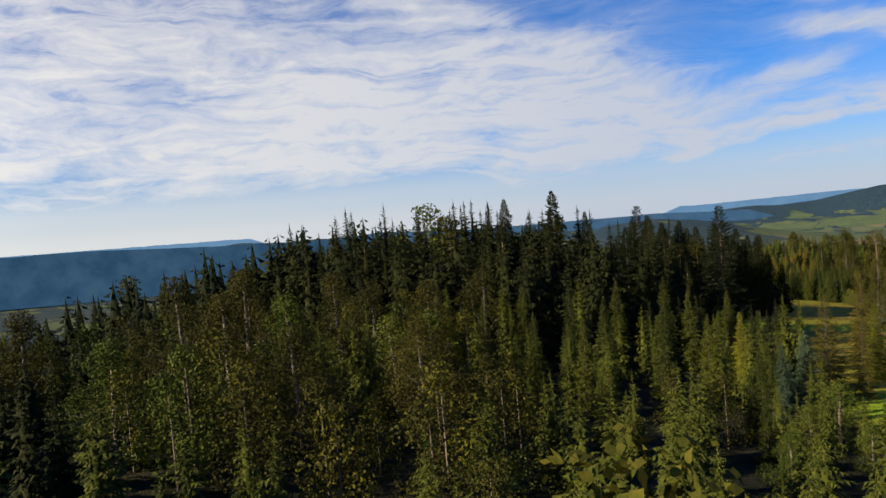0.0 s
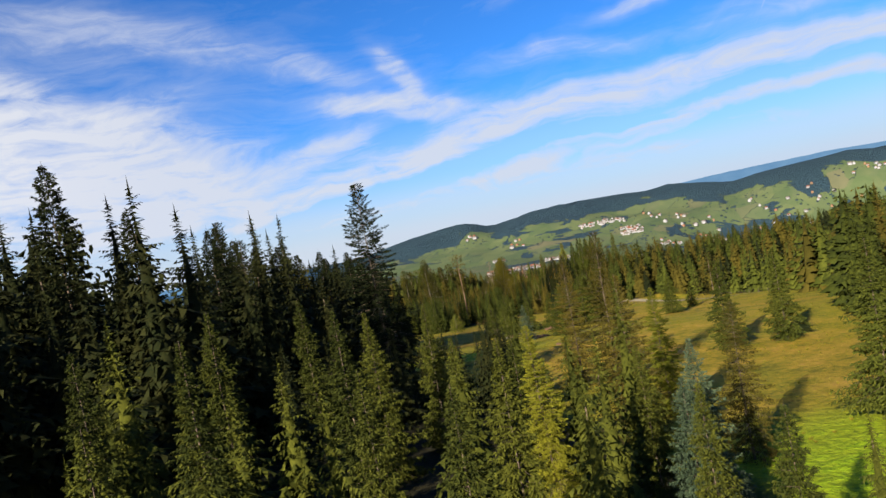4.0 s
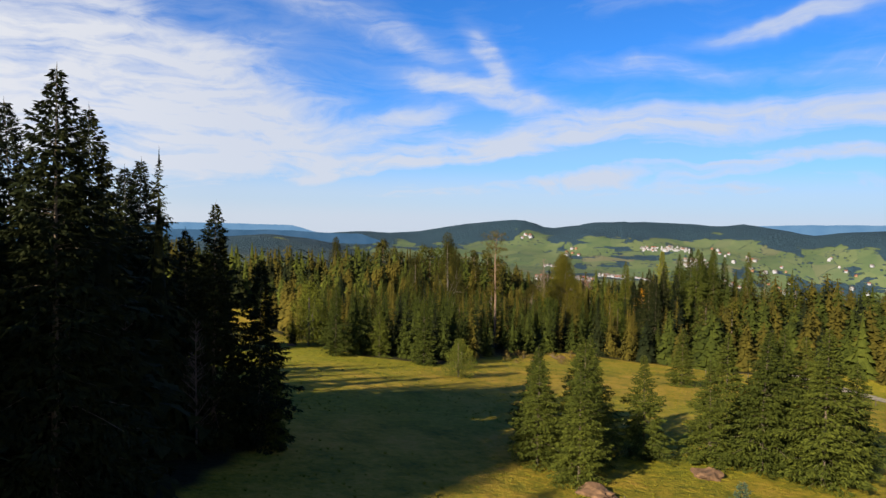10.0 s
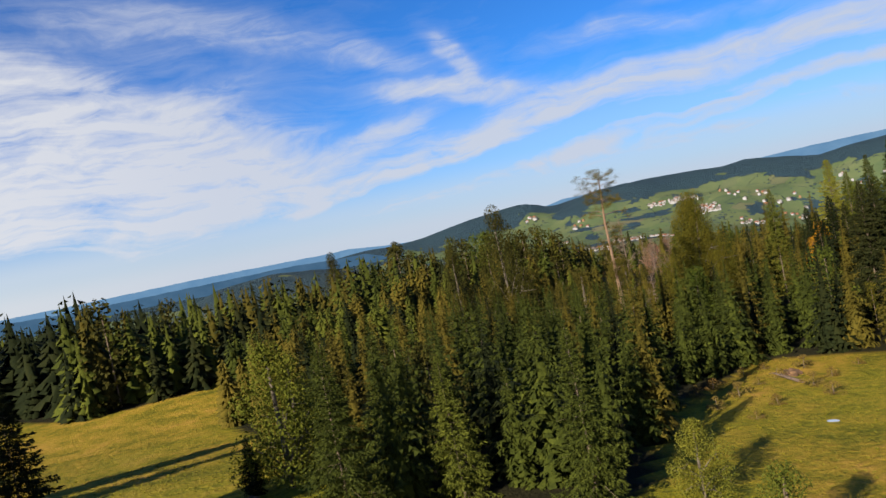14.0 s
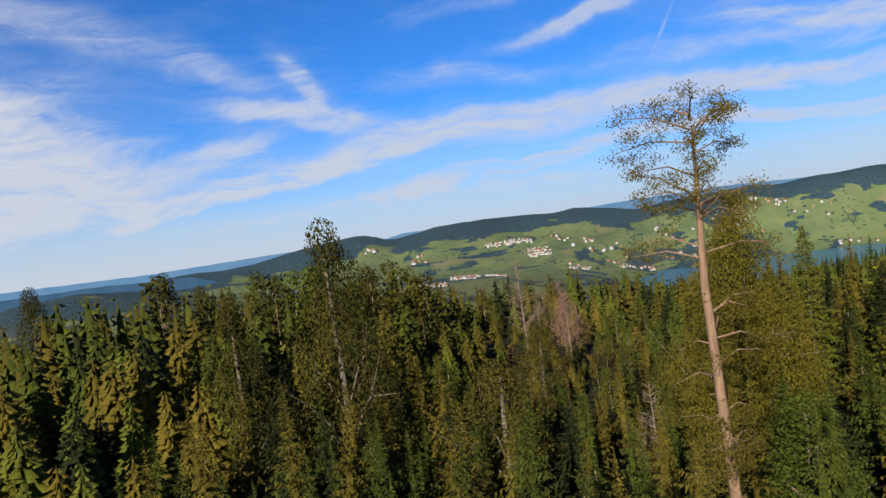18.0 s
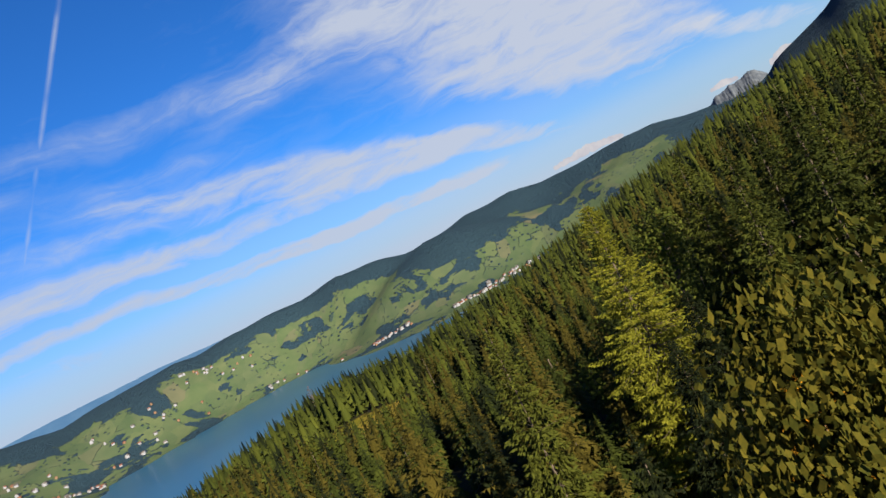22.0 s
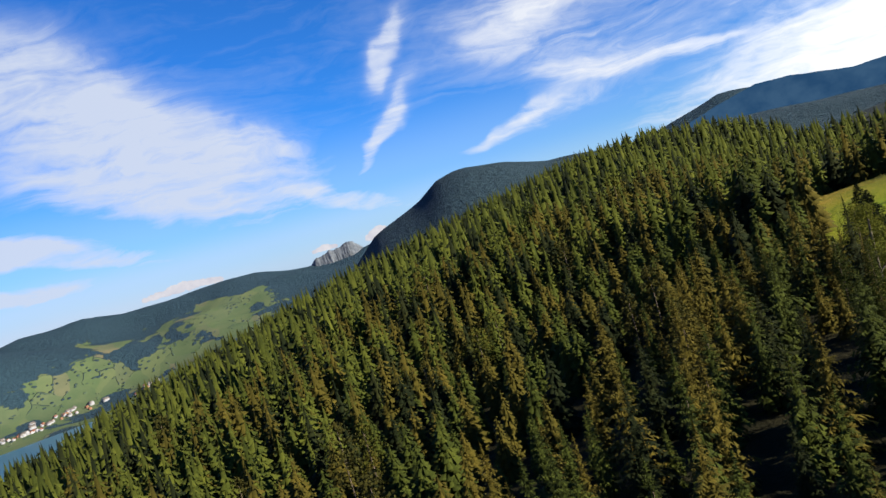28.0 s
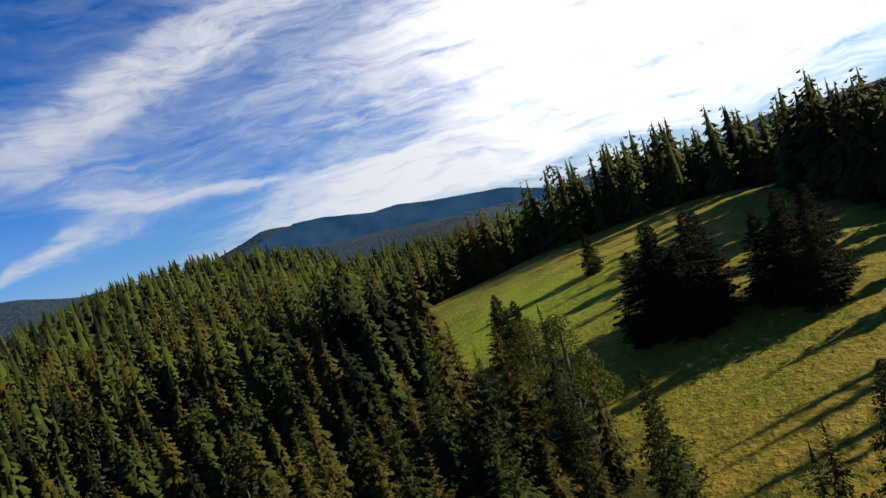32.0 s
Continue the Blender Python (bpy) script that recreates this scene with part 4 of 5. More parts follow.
fir = Kind("fir_tree", "blue-green young fir tree", [thin_spruce(0.215, 330, s, 0.03, 0.3, 0.8, 18, 1.6) for s in (31, 32)], BARK, SPRUCE_BLUE, "blue-green firs")
larch = Kind("larch_tree", "yellow-green larch tree with hanging twigs", [thin_spruce(0.19, 420, s, 0.04, 0.6, 0.8, 42, 0.85) for s in (41, 42)], BARK, LARCH, "yellow-green larches")
beech = Kind("beech_tree", "olive-green beech tree with a wide crown", [broadleaf(1, 0.55, 13000, 0.0082, s, 0.16, 18) for s in (51, 52)], BARK_PALE, BEECH, "beeches")
leafy = Kind("broadleaf_tree", "fresh green broadleaf tree", [broadleaf(1, 0.5, 10000, 0.0092, s, 0.12, 16) for s in (61, 62)], BARK, FRESH, "broadleaf trees")
birch = Kind("birch_tree", "pale green birch tree with a loose crown", [broadleaf(1, 0.48, 9000, 0.0090, s, 0.1, 16, 9, 0.010, 0.5) for s in (71, 72)], BARK_PALE, PALE, "birches")
maple = Kind("maple_tree", "slender maple with a bright orange autumn crown", [broadleaf(1, 0.40, 16000, 0.0055, 81, 0.36, 16, 12, 0.012, 0.4)], BARK, ORANGE, "autumn trees")
great_beech = Kind("beech_tree", "great spreading beech turning olive and gold", [broadleaf(1, 0.62, 90000, 0.0056, 55, 0.14, 40, 26)], BARK_PALE, GOLD, "beeches")
shrub = Kind("russet_shrub", "russet brown shrub in the clearing", [broadleaf(1, 0.8, 700, 0.035, s, 0.05, 7, 5, 0.02, 0.5) for s in (91, 92)], BARK, RUST, "russet shrubs")
dead = Kind("dead_tree", "bare dead tree with bleached twigs", [bare_tree(1, s) for s in (101, 102)], DEADWOOD, DEADWOOD, "dead trees")
red_tree = Kind("bare_tree", "leafless tree with reddish fine twigs", [bare_tree(1, 105, 120, 0.42)], DEADWOOD, REDTWIG, "bare trees")


def pine_shape(seed):
    """A tall bare mast with a flat, broken crown near the top."""
    g = np.random.default_rng(seed)
    bits = [tube([(0, 0, 0), (0.004, 0.002, 0.4), (-0.004, 0.006, 0.75), (0.006, 0, 0.97)], [0.0105, 0.0085, 0.006, 0.002], 8)]
    puffs = []
    for i in range(46):
        u = g.uniform(0.46, 0.99)
        a, L = g.uniform(0, 6.28), g.uniform(0.045, 0.115) * (1.15 if u > 0.74 else 0.62)
        s = np.array([0.002, 0.002, u])
        e = s + np.array([np.cos(a) * L, np.sin(a) * L, L * g.uniform(-0.15, 0.45)])
        bits.append(tube([s, (s + e) / 2 + [0, 0, 0.01], e], [0.0016, 0.0011, 0.0004], 5))
        puffs += [(s + (e - s) * q + g.normal(0, 0.012, 3)) for q in (0.45, 0.65, 0.8, 0.92, 1.0)]
    for i in range(26):
        u, a = g.uniform(0.22, 0.6), g.uniform(0, 6.28)
        s = np.array([0, 0, u])
        bits.append(tube([s, s + np.array([np.cos(a), np.sin(a), -0.2]) * 0.022], [0.0016, 0.0006], 3))
    p = np.repeat(np.array(puffs), 95, 0) + g.normal(0, 0.0085, (len(puffs) * 95, 3)) * [1, 1, 0.6]
    m = len(p)
    a, b = g.normal(0, 1, (m, 3)), g.normal(0, 1, (m, 3))
    a *= 0.0030 / np.linalg.norm(a, axis=1)[:, None]
    b *= 0.0008 / np.linalg.norm(b, axis=1)[:, None]
    quad = np.stack([p - a, p + b, p + a, p - b], 1).reshape(-1, 3)
    k = np.arange(m)[:, None] * 4
    return joined(bits), (quad, np.concatenate([k + [0, 1, 2], k + [0, 2, 3]]))


pine = Kind("pine_tree", "tall bare-trunked pine with a broken brownish crown", [pine_shape(7)], BARK_PINE, PINE, "pines")

# first rise: young trees under the start, tall wood behind
for x, y, h in [(35, 84, 10.5), (58, 95, 11)]:
    larch.plant(x, y, h)
for x, y, h in [(39.5, 78, 8.8), (36, 76, 7.6), (31, 66, 5.5)]:
    fir.plant(x, y, h)
for x, y, h in [(34, 110, 13), (34, 99, 12), (13, 112, 14), (24, 100, 13), (28, 91, 12.5), (19, 86, 12), (10, 96, 12.5), (41, 103, 12), (14, 74, 10.5), (22, 72, 10), (29, 79, 10.5),
                (4, 84, 11.5), (6, 66, 9), (41, 93, 10), (35, 91, 10), (16, 93, 12), (24, 81, 10), (9, 76, 10.5), (30, 68, 8), (19, 60, 7.5), (26, 61, 7), (33, 73, 8), (37, 79, 9), (24, 54, 6), (16, 50, 6), (12, 58, 7)]:
    young_spruce.plant(x, y, h, 0.95)
for x, y, h in [(68.2, 115.2, 14.9), (66.9, 108.6, 17.4), (48.5, 90, 12.4), (48, 81.5, 9.8)]:
    brown_spruce.plant(x, y, h, 1.1)
for x, y, h in [(92, 112, 12), (97, 107, 12.5), (60, 79, 12.5), (64, 75, 12), (67, 80, 11)]:
    spruce.plant(x, y, h, 1.2)
for x, y, h in [(49.9, 126.0, 25.8), (46, 166, 28), (47, 160, 24)]:
    ragged_spruce.plant(x, y, h)
for x, y, h in [(20, 126, 25.5), (27, 132, 22), (12, 130, 23), (38, 140, 22), (33, 127, 20)]:
    dark_spruce.plant(x, y, h)
for x, y, h in [(-12, 52, 10), (-20, 61, 12), (-3, 63, 10.5), (-28, 72, 13), (-9, 80, 13), (-36, 58, 11), (5, 103, 14), (-3, 92, 13), (-15, 92, 14), (-26, 88, 14)]:
    beech.plant(x, y, h, 0.95)
for x, y, h in [(-17, 73, 11.5), (33, 60, 6.0), (44, 65, 5), (39, 61, 4.5), (-24, 48, 9), (-6, 71, 10), (41, 57, 3.6), (36, 53, 4), (31, 52, 4), (46, 60, 3.4), (29, 57, 4.4), (50, 64, 3.2), (22, 46, 4.5)]:
    leafy.plant(x, y, h, 1.1)

# edge of the tall wood beside the meadow
for x, y, h in [(79.9, 193.5, 15), (84.9, 195, 13), (88, 199, 11), (76, 189, 14), (93, 202, 10), (81, 192, 9)]:
    dead.plant(x, y, h, 0.6, "slim bare pale stem before the dark wood")
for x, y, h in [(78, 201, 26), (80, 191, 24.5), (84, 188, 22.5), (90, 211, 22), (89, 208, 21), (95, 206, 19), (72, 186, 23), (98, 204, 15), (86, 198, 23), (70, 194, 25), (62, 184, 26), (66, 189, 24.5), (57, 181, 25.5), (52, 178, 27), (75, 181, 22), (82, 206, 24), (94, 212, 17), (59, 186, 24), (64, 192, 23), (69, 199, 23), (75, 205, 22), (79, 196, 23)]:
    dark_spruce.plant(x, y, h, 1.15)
spruce.plant(99, 203, 7)

# clumps on the meadow
for x, y, h in [(132, 206, 9.3), (128, 200, 10.5), (122, 194, 10.8), (125, 204, 9), (142, 190, 13.0), (139, 184, 13.4), (152, 198, 12.4), (147, 186, 10.5), (135, 192, 9.5), (118, 190, 8.5), (146, 194, 10), (111, 164, 7.5), (154, 169, 10.6), (173, 177, 7), (179, 233, 10.5), (126, 198, 10), (130, 195, 9.5), (143, 186, 12.8), (149, 192, 12.2), (145, 198, 11.8), (138, 189, 12.6), (121, 199, 9.5), (118, 195, 8.8)]:
    spruce.plant(x, y, h, 1.6)
fir.plant(104, 166, 7.6, 1.2, "light grey-green fir beside the spruce clump")
for x, y, h in [(108, 274, 17.6), (98, 305, 15.5), (102, 306, 14.6), (104, 300, 13), (111, 277, 14), (105, 278, 15.5), (127, 285, 5.4)]:
    dark_spruce.plant(x, y, h, 1.25)
for x, y, h in [(129, 267, 12.9), (135, 272, 12), (142, 258, 12.3), (138, 268, 11), (133, 278, 12.5)]:
    spruce.plant(x, y, h, 1.2)
birch.plant(130, 284, 13.5)
birch.plant(133, 290, 12)
leafy.plant(140, 243, 6.4, 1.0, "small round pale tree alone on the meadow")
birch.plant(148, 255, 5.4, 1.1)
for i, (x, y) in enumerate([(190, 281), (186, 276), (178, 279), (183, 270), (195, 272), (174, 268), (170, 272), (176, 274), (182, 276), (188, 271), (180, 266), (192, 277), (168, 266), (186, 281), (174, 278)]):
    shrub.plant(x, y, 1.0 + 0.25 * (i % 4), 1.4)

# wood beyond the meadow
pine.plant(184.5, 297.9, 29)
for x, y, h in [(200.3, 348.4, 30.5), (190, 352, 23), (212, 362, 21), (229, 447, 28), (210, 420, 24), (185, 410, 23)]:
    beech.plant(x, y, h, 0.52, "tall thin beech over the young spruces")
for x, y, h in [(227, 286, 22), (232, 281, 20), (222, 279, 19), (236, 289, 21), (233.5, 297.5, 17), (240, 296.5, 17), (237, 299, 15), (247, 308, 17), (250, 305, 18)]:
    dark_spruce.plant(x, y, h)
great_beech.plant(219.2, 312.8, 25.8, 0.52)
beech.plant(205, 330, 15)
beech.plant(238, 352, 13)
leafy.plant(206, 303, 13)
leafy.plant(262, 306, 19, 0.9)
leafy.plant(268, 300, 20, 0.9)
birch.plant(253, 299, 13.5)
maple.plant(243, 303.6, 14.3, 0.75)
for x, y, h in [(255, 307, 25.1), (248.5, 300, 22), (249, 317, 22.5), (257, 294, 24), (263, 290, 22), (252.5, 298, 24), (252, 293.5, 25.8), (248.5, 288.5, 25.5), (258, 290.5, 24.5), (262, 297.5, 24), (254.5, 287, 25), (266, 284, 23)]:
    larch.plant(x, y, h, 1.25, "tall spruce with sunlit yellow-green boughs") if (x, y) == (255, 307) else (young_spruce if x + y > 541 else spruce).plant(x, y, h)
for x, y, h in [(260, 363, 13), (264, 367, 11), (311, 404, 15), (303, 398, 12), (318, 411, 11)]:
    red_tree.plant(x, y, h)
for x, y, h in [(261, 374, 19), (246, 343, 7.5), (279, 345, 12), (316, 422, 18), (282, 388, 11), (321, 442, 16), (275, 372, 8), (623, 423, 24), (212, 318, 12)]:
    dead.plant(x, y, h)
rng = np.random.default_rng(5)
for i in range(46):
    a, b = rng.uniform(0, 1), rng.uniform(-1, 1)
    shrub.plant(244 + 70 * a + 16 * b, 352 + 66 * a - 14 * b, rng.uniform(1.8, 3.6), 1.2)

# slope meadow
for x, y, h in [(314, 197, 11), (317.5, 195, 10.5), (320, 198, 9.5), (315.5, 200, 9), (318, 191, 10), (313, 193, 10), (306, 200, 10), (303, 197, 9.5), (304.5, 203, 8.5), (308, 198, 9), (305, 194, 9), (327, 164, 6.3), (336, 190, 8.5), (333, 194, 8)]:
    dark_spruce.plant(x, y, h, 1.75)
for x, y, h in [(319, 229, 10), (309, 236, 10), (300, 232, 12), (325, 223, 9.5), (296, 240, 12)]:
    spruce.plant(x, y, h, 1.1)
for x, y, h in [(330, 206, 9), (326, 212, 10)]:
    birch.plant(x, y, h)


# ---- the woods: trees too many to count ----
def wood_height(x, y):
    """How tall the wood stands at a place."""
    tall = 20.5 - 9.0 * (1 - step(96, 112, y)) * step(-45, -20, x) * (1 - step(100, 130, x))
    tall = tall * (1 - 0.5 * (1 - step(-48, 4, x)) * (1 - step(92, 128, y)))
    young = step(120, 135, x) * step(240, 262, y)
    tall = tall * (1 - young) + 13.5 * young
    belt = step(330, 420, y) * step(100, 140, x) * 8
    belt = belt + step(310, 335, y) * (1 - step(100, 125, x)) * 5
    road = step(205, 225, x) * (1 - step(255, 275, y))
    tall = (tall + belt) * (1 - road) + 15.5 * road
    slope = step(225, 275, x + 0.12 * (y - 250)) * (1 - step(330, 360, y))
    near = 1 - step(70, 130, core(x, y))
    high = 18.0 - 4.5 * (1 - step(130, 160, y)) * (1 - step(285, 310, x))
    high = high - 7.0 * near * step(262, 285, x) * step(170, 190, y)
    tall = tall * (1 - slope) + high * slope
    # added gap of low trees that lets sun reach the meadow strip
    sun_gap = np.exp(-((y - 168 - 0.51 * (x - 70)) / 7.0) ** 2) * step(20, 32, x) * (1 - step(62, 68, x))
    open_glade = np.exp(-(((x - 262) * 0.74 + (y - 370) * 0.67) / 46) ** 4 - (((x - 262) * 0.67 - (y - 370) * 0.74) / 20) ** 4)
    return tall * (1 - 0.75 * sun_gap) * (1 - 0.68 * open_glade)


def scatter(x0, x1, y0, y1, gap, seed, keep):
    g = np.random.default_rng(seed)
    x, y = np.meshgrid(np.arange(x0, x1, gap), np.arange(y0, y1, gap))
    x, y = x.ravel() + g.uniform(-0.42, 0.42, x.size) * gap, y.ravel() + g.uniform(-0.42, 0.42, x.size) * gap
    ok = keep(x, y) & ~open_land(x, y)
    for px, py, pr in PLANTED:
        ok &= (x - px) ** 2 + (y - py) ** 2 > (pr + 1.0) ** 2
    return x[ok], y[ok], g


def core(x, y):
    """Distance from the middle line of the valley walk."""
    line = [(0, 30), (25, 85), (75, 140), (110, 210), (150, 275), (200, 312), (260, 308), (300, 285), (318, 220)]
    best = np.full(np.shape(x), 1e9)
    for (ax, ay), (bx, by) in zip(line, line[1:]):
        u = np.clip(((x - ax) * (bx - ax) + (y - ay) * (by - ay)) / ((bx - ax) ** 2 + (by - ay) ** 2), 0, 1)
        best = np.minimum(best, np.hypot(x - ax - u * (bx - ax), y - ay - u * (by - ay)))
    return best


def air_line(x, y):
    """Height of the free air over the middle of the valley, which the wood keeps below."""
    nodes = [(0, 30, 26), (25, 85, 20), (75, 140, 13), (110, 210, 7), (150, 275, 5), (200, 312, 5.5), (260, 308, 7.5), (300, 285, 7.5), (318, 220, 7)]
    weight = [1.0 / ((x - a) ** 2 + (y - b) ** 2 + 20) ** 2 for a, b, c in nodes]
    return sum(w * c for w, (a, b, c) in zip(weight, nodes)) / sum(weight)


def plant_wood(name, label, shapes, mat, x, y, h, wide, g):
    """Shares the places out among the shapes and joins them into one mesh."""
    z = ground(x, y) - 0.15
    which, pieces = g.integers(0, len(shapes), len(x)), []
    for i, shape in enumerate(shapes):
        m = which == i
        if m.any():
            pieces.append(spread(shape, np.stack([x, y, z], 1)[m], g.uniform(0, 6.28, m.sum()), (h * wide)[m], h[m]))
    if pieces:
        tagged(new(name, mesh_of(name, *joined(pieces), mat)), label, "woodland", kind="stuff")


def both(shape):
    wood, leaf = shape
    return leaf


CLOSE = [conifer(1, 0.215, 22, 7, 4, s, 0.42, 0.05, 0.3, fine=0.72, full=0.86, blunt=0.02) for s in (206, 207, 208, 209, 210)]
FINE = [(None, bough_cone(np.random.default_rng(s), 180, 0.195 + 0.012 * (s % 4), full=0.82 + 0.04 * (s % 5), droop=0.6)) for s in (231, 232, 233, 234, 235, 236)]
SEMI = [(None, bough_cone(np.random.default_rng(s), 400, 0.195 + 0.012 * (s % 4), full=0.82 + 0.04 * (s % 5), droop=0.7)) for s in (241, 242, 243, 244, 245)]
MIDDLE = [(None, bough_cone(np.random.default_rng(s), 62, 0.195 + 0.012 * (s % 4), full=0.82 + 0.04 * (s % 5), droop=0.6)) for s in (201, 202, 203, 204, 205, 206, 207)]
SMALL = [bough_cone(np.random.default_rng(s), 9, 0.24, full=0.62) for s in (211, 212, 213)]
ROUND_CLOSE = [broadleaf(1, 0.5, 1900, 0.0145, s, 0.12, 14, 2) for s in (226, 227, 228)]
ROUND = [broadleaf(1, 0.5, 760, 0.021, s, 0.12, 12, 2) for s in (221, 222, 223)]


def build_woods():
    x, y, g = scatter(-140, 560, -10, 520, 5.1, 301, lambda x, y: core(x, y) < np.where(x > 235, 165, 110))
    h = wood_height(x, y) * (1.12 - np.where(x > 195, 0.55, 0.42) * g.random(len(x)) ** 1.4)
    h = np.where(core(x, y) < 13, np.minimum(h, air_line(x, y) - 4.0 - ground(x, y)), h)
    h = np.where((y < 72) & (core(x, y) < 18) | (x > 8) & (y < 66), np.minimum(h, np.where(y < 46, 11.0, 8.0) * g.uniform(0.6, 1.0, len(x))), h)
    view = np.abs((x - 222) * 0.5 + (y - 315) * 0.866) < 5.5
    h = np.where(view & (x > 220) & (x < 246) & (y < 322), np.minimum(h, 5.5), h)
    ok = (h > 2.0) & ~((y < 112) & (y > 60) & (x > -40) & (g.random(len(x)) < 0.42)) & ~((x > 43) & (x < 72) & (y > 50) & (y < 98))
    x, y, h = x[ok], y[ok], h[ok]
    kind = g.random(len(x))
    mixed = (0.04 + 0.5 * step(285, 320, y) * step(185, 215, x) * (1 - step(262, 300, x)) + 0.75 * (1 - step(90, 115, y)) * (1 - step(-6, 14, x)))
    leaf = kind < mixed * (0.5 + 0.5 * np.sign(wave(x, y, 9, 4)))
    leaf &= ~((x > 234) & (core(x, y) < 16))
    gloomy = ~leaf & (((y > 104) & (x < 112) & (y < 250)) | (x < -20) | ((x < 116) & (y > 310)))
    bright = ~leaf & ~gloomy
    tone, close = g.random(len(x)), core(x, y) < np.where(x > 250, 32, np.where(y < 150, np.where((x < 12) & (x > -48) & (y > 64), 62, np.where(x > 40, 56, 36)), 38))
    semi = (x > 110) & (x < 255) & (y > 285) & (core(x, y) < 62)
    amber = np.where((x > 200) | (y > 300), 0.45, 0.84)
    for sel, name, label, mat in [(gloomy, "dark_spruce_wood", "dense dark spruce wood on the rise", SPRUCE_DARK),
                                  (bright & (y < 118) & (x < 110), "spruce_wood", "dense stand of spruces, green dimmed for shade", SPRUCE_DIM),
                                  (bright & ~((y < 118) & (x < 110)) & (tone < amber), "spruce_wood", "dense wood of green spruces", SPRUCE),
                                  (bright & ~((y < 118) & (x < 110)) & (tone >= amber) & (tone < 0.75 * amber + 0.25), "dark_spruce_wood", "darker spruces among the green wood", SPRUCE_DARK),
                                  (bright & ~((y < 118) & (x < 110)) & (tone >= 0.75 * amber + 0.25), "yellow_spruce_wood", "yellowish spruces among the green wood", PINE)]:
        for near, shapes in ((sel & close, CLOSE), (sel & ~close & semi, SEMI), (sel & ~close & ~semi & (core(x, y) < 75), FINE), (sel & ~close & ~semi & (core(x, y) >= 75), MIDDLE)):
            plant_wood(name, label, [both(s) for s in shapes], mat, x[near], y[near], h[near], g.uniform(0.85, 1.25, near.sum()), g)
    for sel, label, mat in [(leaf & (tone < 0.6), "olive-green broadleaf trees among the spruces", BEECH), (leaf & (tone >= 0.6) & (tone < 0.78), "fresh green broadleaf trees among the spruces", FRESH), (leaf & (tone >= 0.78), "broadleaf trees turning gold among the spruces", GOLD)]:
        for near, shapes in ((sel & close, ROUND_CLOSE), (sel & ~close, ROUND)):
            plant_wood("broadleaf_wood", label, [both(s) for s in shapes], mat, x[near], y[near], h[near] * 0.95, g.uniform(0.8, 1.1, near.sum()), g)
    stems = tube([(0, 0, 0), (0, 0, 0.8)], [0.011, 0.004], 4)
    plant_wood("tree_stems", "bare grey stems inside the wood", [stems], BARK, x, y, h, np.ones(len(x)), g)
    # farther out
    x, y, g = scatter(-760, 1000, -420, 800, 8.0, 302, lambda x, y: (core(x, y) >= np.where(x > 235, 165, 110)) & (core(x, y) < np.where(x < 0, 780, 470)) & ((y > -40) | (x > 190)))
    h = np.where(core(x, y) < 190, wood_height(x, y), np.maximum(wood_height(x, y), 15)) * g.uniform(0.8, 1.2, len(x))
    tone = g.random(len(x))
    seen = (x < 140) & (y > 280) & (core(x, y) < 260)
    plant_wood("dark_spruce_wood", "dark spruce wood behind the meadow", [both(s) for s in MIDDLE], SPRUCE_DARK, x[seen], y[seen], h[seen], g.uniform(0.95, 1.35, seen.sum()), g)
    tone = np.where(seen, -1.0, tone)
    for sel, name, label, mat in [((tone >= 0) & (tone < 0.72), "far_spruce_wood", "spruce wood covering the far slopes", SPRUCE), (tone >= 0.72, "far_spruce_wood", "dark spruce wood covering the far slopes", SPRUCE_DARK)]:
        plant_wood(name, label, SMALL, mat, x[sel], y[sel], h[sel], g.uniform(0.95, 1.35, sel.sum()), g)


build_woods()


# ---- the far side of the valley ----
def house_shapes(wide, deep, eave):
    """Walls with gable ends, and a saddle roof with eaves."""
    w, d, e, top = wide / 2, deep / 2, eave, eave + wide * 0.42
    wall = [(-w, -d, -3), (w, -d, -3), (w, d, -3), (-w, d, -3), (-w, -d, e), (w, -d, e), (w, d, e), (-w, d, e), (0, -d, top), (0, d, top)]
    wt = [(0, 1, 5), (0, 5, 4), (1, 2, 6), (1, 6, 5), (2, 3, 7), (2, 7, 6), (3, 0, 4), (3, 4, 7), (4, 5, 8), (6, 7, 9)]
    o, t = 0.7, 0.35
    line = [(-w - o, e - o * 0.84), (0, top), (w + o, e - o * 0.84), (w + o, e - o * 0.84 + t), (0, top + t), (-w - o, e - o * 0.84 + t)]
    roof = [(x, s * (d + o), z) for s in (-1, 1) for x, z in line]
    rt = [(4, 5, 11), (4, 11, 10), (3, 4, 10), (3, 10, 9), (0, 1, 7), (0, 7, 6), (1, 2, 8), (1, 8, 7), (0, 5, 4), (0, 4, 1), (1, 4, 3), (1, 3, 2), (6, 10, 11), (6, 7, 10), (7, 9, 10), (7, 8, 9)]
    return (np.array(wall, float), np.array(wt)), (np.array(roof, float), np.array(rt))


def house_meshes(wide, deep, eave, wall_mat, roof_mat):
    wall, roof = house_shapes(wide, deep, eave)
    return mesh_of("wall", *wall, wall_mat), mesh_of("roof", *roof, roof_mat)


HOUSE_WALL, HOUSE_ROOF = house_shapes(11, 14, 6)


